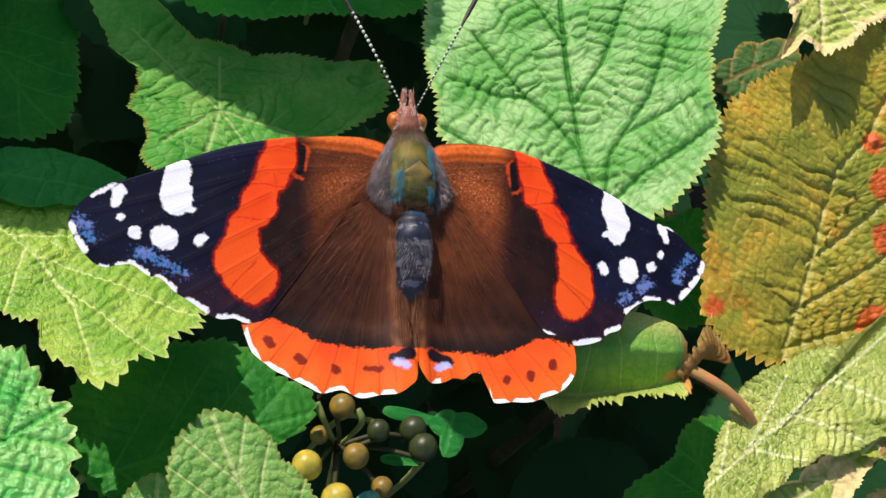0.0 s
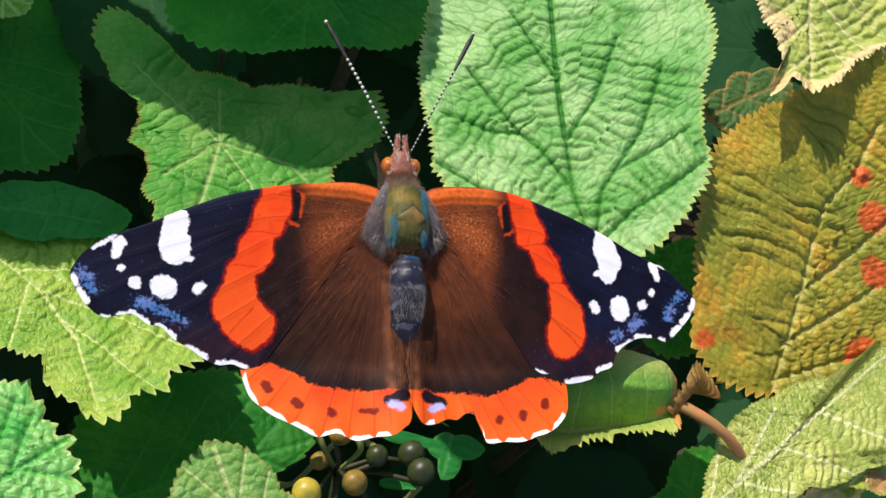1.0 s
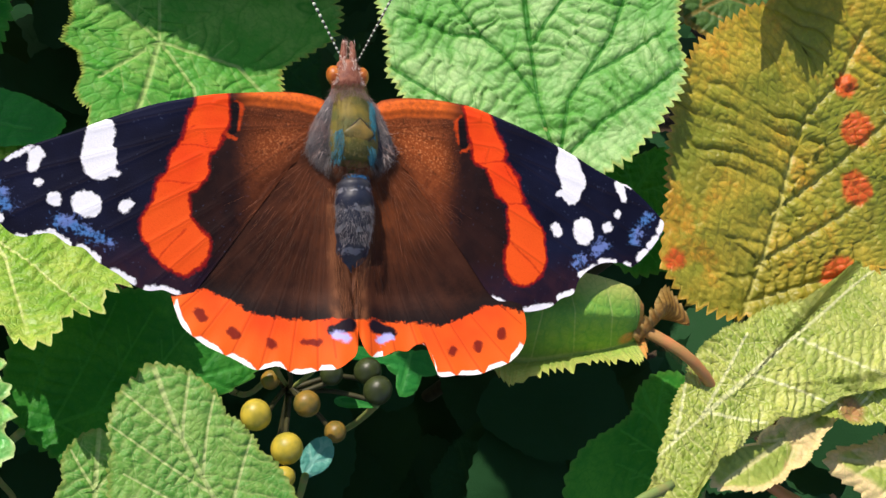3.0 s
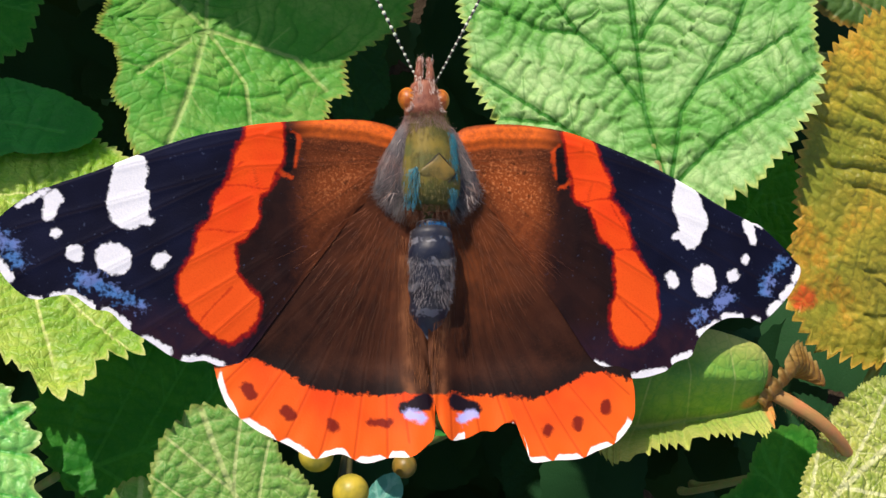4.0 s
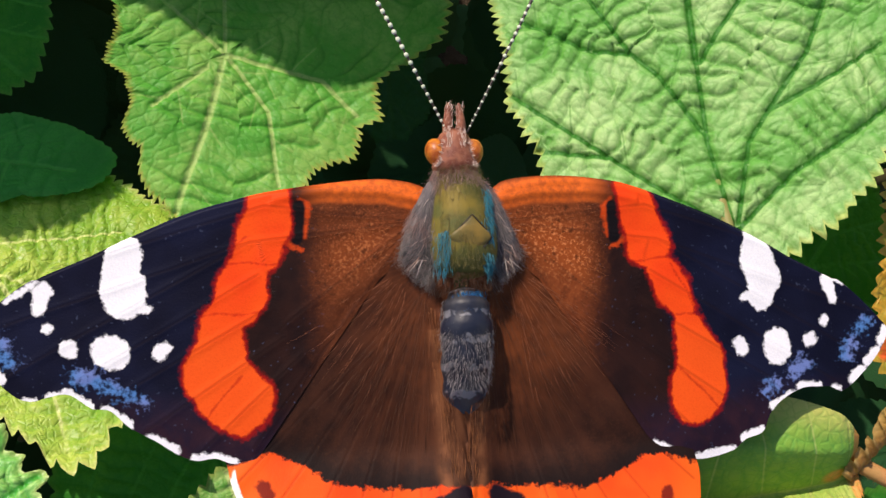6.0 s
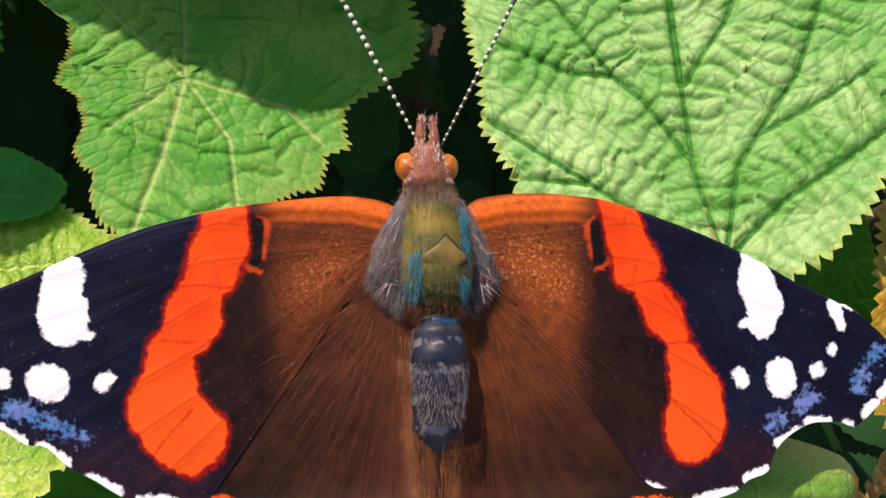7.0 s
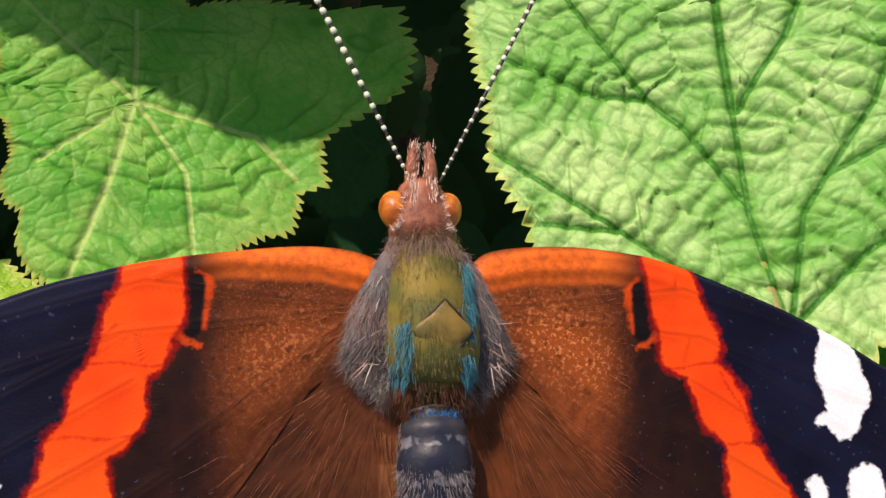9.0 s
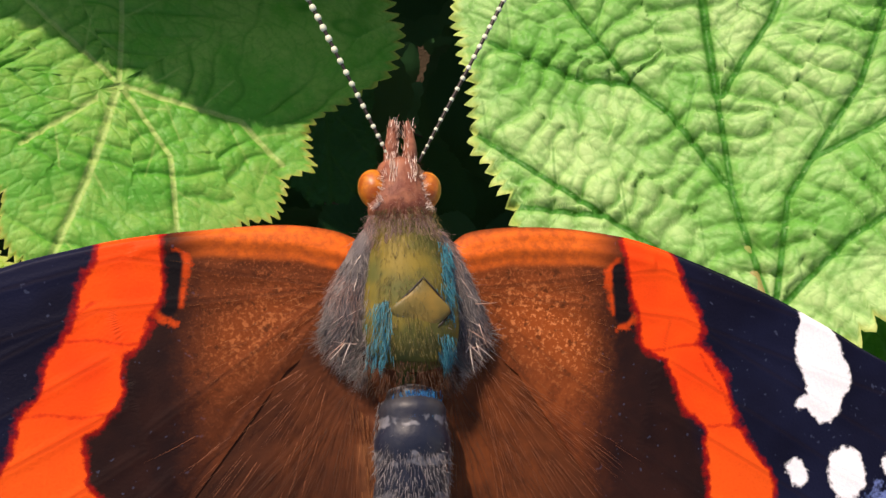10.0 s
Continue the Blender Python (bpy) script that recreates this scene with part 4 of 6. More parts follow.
    leaf((56.2, -14.6, -10.6), (40.6, -22.8, -10.6), (0.0, 0.1, 1.0),
         None, WITHERED, pairs=4, teeth=44, rows=50, depth=0.07, wave=0.9, relief=0.6, seed=47, center=(-2, 9), foot=(62, -12, -90), way=(0.5, 0.2, -0.8),
         lobes=[(0, 19), (0.7, 17.4), (0.4, 14), (-0.4, 12), (0.1, 8.7), (0, 5.8), (0.2, 1.7), (0, -1), (-2.5, 1), (-3.5, 4), (-4.4, 6.5), (-4.6, 10), (-5, 13), (-3.5, 17), (-1.5, 19.5)],
         ribs=[(-1.2, 0, -2, 18), (-1.5, 6, -4.2, 10), (-1.6, 8, 0, 12)], dead=lambda x, y, e: 0.8 * np.exp(-(e / 1.2) ** 2) + 0.9 * np.exp(-((x + 2.4) ** 2 + (y - 6) ** 2) / 4), label="curled yellow-brown leaf under a paler one")
    leaf((68.0, -13.4, -10.2), (50.6, -13.4, -10.2), (0.0, 0.1, 1.0),
         None, SUNNY, pairs=4, teeth=50, rows=60, depth=0.05, wave=0.7, relief=0.6, seed=49, center=(0, 9), foot=(74, -12, -90), way=(0.5, 0.2, -0.8),
         lobes=[(4, 14.2), (5, 10), (6, 4), (2, -2), (-4, 0), (-6, 4), (-5, 7.2), (-4.7, 12.5), (-4, 15.5), (-2, 17), (2, 17)],
         ribs=[(0, 0, -1, 17), (0, 5, -4.5, 11), (0, 5, 4, 12), (-0.4, 9, -4, 14)], dead=lambda x, y, e: 0.9 * np.exp(-((x + 3.6) ** 2 + (y - 10) ** 2) / 3), label="yellow leaf with an orange patch in sun")
    leaf((56.6, -14.2, -17.0), (50.2, -17.7, -17.0), (0.0, 0.1, 1.0),
         [3.6, 3.2, 2.6, 2.2, 2.2, 2.6, 3.4, 2.6, 2.2, 2.2, 2.6, 3.2], DRIED, pairs=3, teeth=20, rows=20, depth=0.05, wave=0.8, relief=0.5, seed=50, foot=(60, -13, -90), way=(0.5, 0.2, -0.8),
         label="dried brown leaf in a gap")
    leaf((73.1, -24.6, -13.5), (57.2, -21.2, -13.5), (0.0, 0.2, 1.0),
         [9.2, 5.2, 4.6, 4.1, 3.5, 5.8, 9.2, 8.9, 8.2, 6.7, 5.2, 5.4, 6.1, 6.9], WITHERED, pairs=4, teeth=30, rows=40, depth=0.09, wave=1.0, foot=(70, -30, -90),
         relief=0.6, seed=48, dead=lambda x, y, e: 1.0 * np.exp(-(e / 1.6) ** 2) + 0.8 * np.exp(-((x - 2) ** 2 + (y - 10) ** 2) / 8), label="withered cream and orange leaf under a paler one")
    leaf((-52.2, 66.1, -40.0), (-43.7, 55.6, -40.0), (0.0, 0.0, 1.0),
         [7.4, 6.7, 6.1, 5.6, 5.2, 4.9, 5.8, 6.8, 6.7, 6.5, 6.3, 6.1, 5.9, 6.6], YELLOWGREEN, pairs=4, teeth=30, rows=30, depth=0.06,
         relief=0.4, seed=41, label="small leaf tip catching the sun")
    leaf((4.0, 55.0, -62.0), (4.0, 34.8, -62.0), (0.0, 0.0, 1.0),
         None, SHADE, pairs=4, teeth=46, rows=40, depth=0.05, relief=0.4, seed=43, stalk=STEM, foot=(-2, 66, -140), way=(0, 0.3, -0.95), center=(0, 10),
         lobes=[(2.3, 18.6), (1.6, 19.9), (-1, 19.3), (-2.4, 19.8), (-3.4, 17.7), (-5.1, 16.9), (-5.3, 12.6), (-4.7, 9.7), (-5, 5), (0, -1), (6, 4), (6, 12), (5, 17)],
         label="leaf deep in a gap, coloured dark for the shade")
    # unseen leaves added beyond the upper left, hung higher to shade the lower ones
    for n, (base, tip, size) in enumerate((((-112, 104, 0), (-70, 78, 2), 1.25), ((-83, 72, 0), (-45, 53, 0), 0.80), ((-96, 132, 0), (-70, 98, 0), 1.1), ((-122, 72, 0), (-82, 52, 0), 0.85),
                                           ((-5, 75, 0), (-16, 46, 0), 0.75), ((-72, 114, 0), (-58, 67, 1), 1.0))):
        leaf(base, tip, (0.0, 0.1, 1.0), [size * r for r in (18, 17, 16, 14, 14, 15, 19, 15, 14, 14, 16, 17)], CASTER, pairs=5, teeth=46, rows=30,
             relief=0.5, seed=51 + n, label="unseen leaf added to shade the others", foot=(base[0] + 14, base[1] + 22, -120))
    # unseen leaf, its outline shaped to cast the shade line below
    leaf((-28, 110, 3), (-28, 60, 3), (0, 0, 1), None, CASTER, teeth=70, rows=40, depth=0.03, relief=0.5, seed=58, center=(0, 22),
         lobes=[(33, 20), (32, 30), (25, 34), (21.4, 34.6), (17.5, 36.4), (14.3, 37.7), (9.6, 39.3), (6.5, 42), (0, 42), (-6, 40.5), (-16, 44), (-28, 40), (-30, 20), (-20, 2), (0, -4), (18, 4)],
         label="broad unseen leaf added to shade the others", foot=(-14, 132, -120))


build_leaves()
build_curled_leaf()


def build_undergrowth():
    """Smaller leaves that fill the shrub below and around, their shade put into the colour."""
    rng = np.random.RandomState(77)
    meshes = []
    for k in range(4):
        radii = [12, 10.5, 9.5, 8.5, 8, 8.5, 10, 8.5, 8, 8.5, 9.5, 10.5]
        radii = [r * (1.25 + 0.12 * rng.normal()) for r in radii]
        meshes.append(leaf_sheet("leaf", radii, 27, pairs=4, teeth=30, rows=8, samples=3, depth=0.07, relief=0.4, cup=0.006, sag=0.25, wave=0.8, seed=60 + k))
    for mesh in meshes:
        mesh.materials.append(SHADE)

    def place(top):
        x, y = rng.uniform(-150, 150), rng.uniform(-130, 170)
        far = max(abs(x - 5) / 95, abs(y - 18) / 88)
        z = rng.uniform(-270, -140) if far < 1 else rng.uniform(-200, top)
        s = rng.uniform(0.9, 1.6)
        turn = Euler((rng.uniform(-0.45, 0.45), rng.uniform(-0.45, 0.45), rng.uniform(0, 2 * math.pi))).to_matrix().to_4x4()
        return Matrix.Translation(Vector((x, y, z)) * MM) @ turn @ Matrix.Diagonal((s, s, s, 1))

    # poses for unseen leaves added to keep the sun off the gaps
    def blocker(x0, x1, y0, y1, z0, z1):
        s = rng.uniform(1.2, 1.9)
        turn = Euler((rng.uniform(-0.35, 0.35), rng.uniform(-0.35, 0.35), rng.uniform(0, 2 * math.pi))).to_matrix().to_4x4()
        return Matrix.Translation(Vector((rng.uniform(x0, x1), rng.uniform(y0, y1), rng.uniform(z0, z1))) * MM) @ turn @ Matrix.Diagonal((s, s, s, 1))

    for made in range(300):
        ob = part("leaf", meshes[made % 4], None, shrub)
        if made < 40:
            ob.matrix_basis = LIFT @ blocker(-150, -75, 95, 155, -25, 12)
        elif made < 130:
            ob.matrix_basis = LIFT @ blocker(-170, 30, 84, 200, -80, -28)
        elif made < 175:
            ob.matrix_basis = LIFT @ blocker(-170, -84, -40, 90, -85, -48)
        elif made < 215:
            ob.matrix_basis = LIFT @ blocker(10, 110, 100, 200, -120, -55)
        elif made < 262:
            ob.matrix_basis = LIFT @ blocker(-80, 50, 205, 330, -150, -70)
        else:
            ob.matrix_basis = LIFT @ place(-60)
    # the inner mass of leaves
    plain = leaf_sheet("leaf", [13, 12, 10, 9, 9, 10, 12, 10, 9, 9, 10, 12], 27, pairs=3, teeth=20, rows=4, samples=2, relief=0.3, sag=0.3, wave=0.8, seed=70)
    count = len(plain.vertices)
    co = np.empty(count * 3)
    plain.vertices.foreach_get("co", co)
    loops = np.empty(len(plain.loops), int)
    plain.loops.foreach_get("vertex_index", loops)
    total = np.empty(len(plain.polygons), int)
    plain.polygons.foreach_get("loop_total", total)
    verts, faces, sizes = [], [], []
    for k in range(1700):
        m = place(-62)
        if k >= 900:
            m.translation = Vector((rng.uniform(-0.25, 0.36), rng.uniform(-0.2, 0.42), rng.uniform(-0.43, -0.30)))
        if 0.02 < m.translation.x < 0.085 and -0.02 < m.translation.y < 0.04 and m.translation.z > -0.17:
            m.translation.z -= 0.07
        if k % 2:
            m.translation.z -= rng.uniform(0.0, 0.2)
        verts.append(co.reshape(-1, 3) @ np.array(m.to_3x3()).T + np.array(m.translation))
        faces.append(loops + k * count)
        sizes.append(total)
    mesh = bpy.data.meshes.new("undergrowth")
    verts, faces, sizes = np.concatenate(verts), np.concatenate(faces), np.concatenate(sizes)
    mesh.vertices.add(len(verts))
    mesh.vertices.foreach_set("co", verts.ravel())
    mesh.loops.add(len(faces))
    mesh.loops.foreach_set("vertex_index", faces)
    mesh.polygons.add(len(sizes))
    mesh.polygons.foreach_set("loop_start", np.r_[0, np.cumsum(sizes)[:-1]])
    mesh.polygons.foreach_set("use_smooth", np.full(len(sizes), True))
    mesh.update(calc_edges=True)
    mesh.validate()
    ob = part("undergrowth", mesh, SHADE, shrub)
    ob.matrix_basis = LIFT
    tagged(ob, "dense inner leaves, their shade put into the dark colour", kind="stuff")
    bpy.data.meshes.remove(plain)


build_undergrowth()


def build_berries():
    rng = np.random.RandomState(5)
    cluster = part("fruit_stalk", tube_mesh("stalk", spline([(2, -30, -74), (2, -16, -66), (3, -4.8, -57)], 14), [0.7, 0.6, 0.5], 8), FRUIT_STALK, shrub,
                   "branched green stalk with round unripe berries")
    cluster.matrix_basis = LIFT
    places = [(-3.1, -10.3, -46, 1.98, 0), (0.8, -14.6, -46, 2.05, 0), (0.4, -18.2, -46, 1.4, 0), (3.6, -8.7, -47, 1.75, 1), (2.1, -1.6, -48, 1.7, 1),
              (8.6, -11.2, -54, 1.5, 1), (-0.2, -4.3, -53, 1.3, 1), (8.3, -3.2, -54, 1.6, 2), (13.6, -2.6, -55, 1.9, 2), (14.7, -5.5, -54, 2.0, 2)]
    kinds = (BERRY, BERRY_TAN, BERRY_SHADED)
    for x, y, z, r, kind in places:
        n = 26
        v = np.linspace(0, np.pi, 15)
        u = np.arange(n) * 2 * np.pi / n
        rad = r * np.sin(v) ** 0.95 * (1 - 0.05 * np.cos(v))
        zz = r * np.cos(v) * 1.04 - 0.22 * r * np.exp(-((np.pi - v) / 0.35) ** 2) * -1
        pts = np.stack([rad[:, None] * np.cos(u), rad[:, None] * np.sin(u), np.repeat(zz[:, None], n, 1)], -1)
        way = Vector((rng.uniform(-0.6, 0.6), rng.uniform(-0.2, 0.9), 0.9)).normalized()
        turn = way.to_track_quat("Z", "Y").to_matrix().to_4x4()
        berry = part("berry", grid_mesh("berry", pts[::-1], True), kinds[kind], cluster)
        berry.matrix_basis = Matrix.Translation(Vector((x, y, z)) * MM) @ turn
        root = Vector((3.0 + rng.uniform(-0.5, 0.5), -4.8 + rng.uniform(-0.6, 0.6), -57 + rng.uniform(-1, 1)))
        a = Vector((x, y, z)) - way * r * 0.95
        line = spline([root, root.lerp(a, 0.5) + Vector((rng.uniform(-1, 1), rng.uniform(-1, 1), 0.6)), a], 10)
        part("pedicel", tube_mesh("pedicel", line, [0.42, 0.34, 0.4], 6), FRUIT_STALK, cluster)
    # cream stubs where berries have dropped
    for a, b in (((-1.4, -1.2, -48), (0.0, -3.6, -49.5)), ((4.2, -2.0, -48), (4.9, -3.7, -49.5))):
        root = (3.0, -4.8, -57)
        line = spline([a, b, root], 14)
        part("pedicel", tube_mesh("pedicel", line, [0.5, 0.52, 0.45, 0.3, 0.3], 8), PETIOLE, cluster, "cream stub of a dropped berry")


build_berries()


# ---- butterfly ----
FORE_LEFT = [(0.8, 9.2), (2.2, 10.7), (4.2, 11.3), (7.4, 11.35), (13.1, 10.65), (16.1, 10.0), (18.6, 9.3), (21.8, 8.1), (25.5, 6.45), (29.0, 5.0), (31.5, 3.3), (32.6, 1.9), (32.9, 0.9), (32.5, 0.0),
             (31.6, -1.5), (30.3, -2.7), (29.2, -3.0), (28.1, -2.75), (26.8, -2.65), (25.3, -3.6), (24.1, -3.8), (22.8, -4.95), (21.1, -5.9), (19.7, -6.8), (18.4, -7.3), (17.1, -7.2), (15.8, -7.6), (14.2, -7.2),
             (11.9, -3.7), (7.5, 2.8), (3.0, 6.4), (0.8, 7.4)]
FORE_RIGHT = [(0.8, 9.2), (2.2, 10.6), (3.6, 11.4), (7.5, 11.7), (10.9, 11.4), (13.1, 10.9), (15.9, 10.0), (19.4, 8.7), (21.9, 7.6), (25.1, 5.95), (28.4, 4.4), (30.4, 3.0), (31.9, 1.6), (32.7, 0.5), (32.0, -1.1),
              (30.6, -2.7), (29.2, -3.8), (28.3, -3.5), (27.2, -3.45), (25.9, -3.55), (24.4, -4.3), (23.4, -5.3), (22.8, -6.6), (21.5, -7.1), (20.4, -7.9), (17.9, -8.4), (16.1, -7.8), (14.2, -6.9),
              (11.9, -3.7), (7.5, 2.8), (3.0, 6.4), (0.8, 7.4)]
HIND_EDGE = [(1.5, 6.6), (9.0, 3.5), (14.0, -1.5), (16.4, -6.0), (16.2, -8.2), (15.7, -9.9), (14.9, -11.2), (12.9, -12.7), (10.8, -13.7), (9.0, -14.7), (6.9, -14.4), (5.0, -15.1), (3.0, -14.7),
             (1.5, -14.7), (0.3, -13.9), (-0.4, -13.0), (-0.7, -10.3), (-0.3, -5.0), (0.4, 1.0)]
HIND_TORN = [(1.5, 6.6), (9.0, 3.5), (14.0, -1.5), (16.8, -6.0), (17.5, -8.7), (17.5, -10.6), (16.8, -12.4), (15.3, -13.8), (13.5, -14.5), (12.2, -15.0), (10.2, -15.1), (8.3, -15.2),
             (8.0, -14.2), (7.7, -12.8), (7.3, -12.2), (6.3, -12.1), (5.4, -12.7), (4.4, -12.7), (2.9, -13.3), (1.4, -13.2), (0.5, -10.3), (0.2, -5.0), (0.3, 1.0)]


def blob(x, y, spots):
    """Signed distance to a set of tapered strokes (x0, y0, r0, x1, y1, r1)."""
    best = np.full(x.shape, 1e9)
    for x0, y0, r0, x1, y1, r1 in spots:
        dx, dy = x1 - x0, y1 - y0
        t = (((x - x0) * dx + (y - y0) * dy) / (dx * dx + dy * dy + 1e-9)).clip(0, 1)
        best = np.minimum(best, np.hypot(x - x0 - t * dx, y - y0 - t * dy) - (r0 + (r1 - r0) * t))
    return best


def wing_points(edge, root, cols, rows, tip_scallop):
    line = spline(edge, cols, True)
    away = line - root
    dist = np.linalg.norm(away, axis=1)
    arc = np.r_[0, np.cumsum(np.linalg.norm(np.diff(line, axis=0), axis=1))]
    rho = np.concatenate([[0.0], np.linspace(0.02, 1, rows) ** 0.8])
    xy = root + away[None] * rho[:, None, None]
    return xy[..., 0], xy[..., 1], dist[None] * (1 - rho[:, None]), arc[None] + 0 * rho[:, None], rho


def forewing_mesh(sign):
    root = np.array([3.0, 8.2])
    x, y, edge, arc, rho = wing_points(FORE_LEFT if sign < 0 else FORE_RIGHT, root, 460, 120, 0.0)
    p = np.stack([x, y], -1)
    veins = [(3, 8.4, 13.5, 9.6), (13.5, 9.6, 24, 6.6), (3, 8.4, 14.5, 7.2), (14.5, 7.2, 31, 2), (14.5, 7.2, 31.2, -1.5), (14, 5.0, 28.5, -3.0),
             (13.2, 2.8, 25, -3.6), (12.2, 0.8, 22, -5.4), (11, -0.4, 19, -7.6), (3, 8.4, 12.5, 1.4), (3, 8.4, 14.5, -6.6), (13.9, 7.2, 12.2, 0.8)]
    d, _, s = segment_field(p, veins)
    # the band runs through four cells, the spots lie beyond it; the two wings differ a little
    if sign < 0:
        cells = [(13.4, 10.8, 1.35, 13.7, 8.2, 1.85), (13.7, 8.2, 1.85, 14.2, 6.5, 1.6), (14.9, 4.9, 1.5, 15.3, 3.9, 1.85), (15.3, 3.9, 1.85, 15.8, 2.9, 1.6), (16.6, 1.9, 1.5, 16.9, -0.3, 1.8),
                 (16.9, -0.3, 1.8, 17.1, -1.7, 2.15), (17.1, -1.7, 2.15, 15.3, -3.5, 2.1), (16.7, -3.0, 1.95, 15.4, -3.9, 1.8)]
        spots = [(23.0, 6.7, 1.2, 23.2, 5.5, 1.3), (23.1, 4.3, 1.55, 23.0, 3.7, 1.45), (21.8, 3.0, 0.4, 21.5, 2.9, 0.3), (28.4, 4.2, 0.65, 28.7, 3.0, 0.42), (29.0, 4.7, 0.25, 30.8, 3.55, 0.2),
                 (28.2, 1.7, 0.36, 28.1, 1.7, 0.36), (26.8, 0.4, 0.58, 26.7, 0.35, 0.58), (24.2, 0.15, 1.1, 23.8, 0.0, 1.1), (20.7, 0.0, 0.52, 20.4, 0.2, 0.5)]
        fringe = [(32.6, 0.9, 0.25, 32.4, 0.2, 0.4), (32.0, -0.7, 0.45, 31.4, -1.5, 0.5), (28.2, -2.75, 0.2, 26.9, -2.7, 0.45), (26.4, -3.0, 0.4, 25.4, -3.55, 0.35), (24.4, -3.8, 0.4, 23.0, -4.8, 0.45),
                  (21.5, -5.7, 0.4, 19.9, -6.6, 0.45), (18.4, -7.25, 0.38, 16.9, -7.2, 0.4), (16.4, -7.4, 0.3, 15.7, -7.5, 0.22), (29.9, -2.9, 0.12, 29.0, -2.95, 0.12)]
        glitter = [(31.9, 1.3, 0.45, 31.1, 0.8, 0.4), (31.4, 0.1, 0.3, 30.5, -0.4, 0.4), (26.3, -1.4, 0.4, 25.1, -1.7, 0.5), (24.4, -2.2, 0.3, 22.0, -3.3, 0.35)]
    else:
        cells = [(12.55, 10.9, 1.15, 13.3, 9.0, 1.5), (13.3, 9.0, 1.5, 13.9, 6.8, 1.65), (14.8, 5.1, 1.05, 15.8, 3.7, 1.35), (15.8, 3.7, 1.35, 16.6, 2.3, 0.95), (17.0, 0.9, 1.2, 17.8, -1.2, 1.7),
                 (17.8, -1.2, 1.7, 17.8, -3.2, 2.25), (17.8, -3.2, 2.25, 17.7, -4.2, 1.75)]
        spots = [(22.1, 7.2, 0.95, 22.2, 5.7, 1.3), (22.3, 5.7, 1.25, 22.8, 4.4, 1.3), (22.8, 4.3, 1.3, 22.6, 3.1, 1.0), (21.5, 3.1, 0.35, 21.2, 3.0, 0.25), (27.8, 4.2, 0.5, 28.3, 2.8, 0.32),
                 (27.9, 4.6, 0.25, 30.0, 3.8, 0.2), (27.6, 1.4, 0.36, 27.6, 1.3, 0.36), (26.5, 0.0, 0.52, 26.4, -0.05, 0.52), (23.8, -0.2, 1.05, 23.95, -0.8, 1.0), (20.9, -0.2, 0.48, 21.2, -0.65, 0.48)]
        fringe = [(32.6, 0.7, 0.3, 32.2, -0.2, 0.35), (31.8, -1.0, 0.45, 31.2, -1.7, 0.4), (30.6, -2.5, 0.45, 30.0, -2.9, 0.4), (28.9, -3.6, 0.2, 28.3, -3.5, 0.2), (27.2, -3.5, 0.4, 25.9, -3.5, 0.45),
                  (25.2, -3.9, 0.3, 23.7, -4.8, 0.4), (22.7, -6.5, 0.3, 21.5, -7.0, 0.4), (20.4, -7.8, 0.35, 17.7, -8.3, 0.35), (16.4, -7.9, 0.2, 14.4, -7.0, 0.12)]
        glitter = [(31.0, 1.2, 0.35, 30.5, 0.6, 0.3), (29.9, -0.3, 0.45, 29.4, -1.1, 0.45), (25.9, -1.8, 0.5, 25.2, -2.4, 0.45), (23.7, -3.2, 0.4, 23.1, -3.6, 0.35)]
    band = blob(x + (0.2 if sign < 0 else 0.05), y, cells) + 0.08 - 0.12 * ripple(p, 1.1, 8) - 0.10 * ripple(p, 2.6, 12)
    white = np.minimum(blob(x, y, spots), blob(x, y, fringe))
    blue = blob(x, y, glitter)
    inner = -(blob(x, y, [(4, 11, 7.2, 4.6, 4, 6.3), (4.6, 4, 6.3, 8.0, -3.0, 3.0)]))
    lead = np.interp(x, [0, 2.2, 5.2, 9.4, 13.3], [9.2, 10.5, 11.15, 11.3, 10.6]) - y
    td, _, _ = segment_field(p, [(3.0, 6.2, 7.5, 2.8), (7.5, 2.8, 11.9, -3.7), (11.9, -3.7, 13.9, -6.9)])
    cuts = [(12.2, 5.8, 16.6, 5.7), (13.8, 2.6, 18.4, 2.2), (17.3, 5.4, 14.6, 7.6)] if sign < 0 else [(12.0, 5.7, 16.4, 5.9), (15.0, 1.9, 18.0, 1.8), (15.6, 5.4, 18.2, 1.0), (16.0, -1.6, 19.6, -5.0)]
    if sign < 0:
        cuts += [(15.2, -1.6, 17.8, -4.6)]
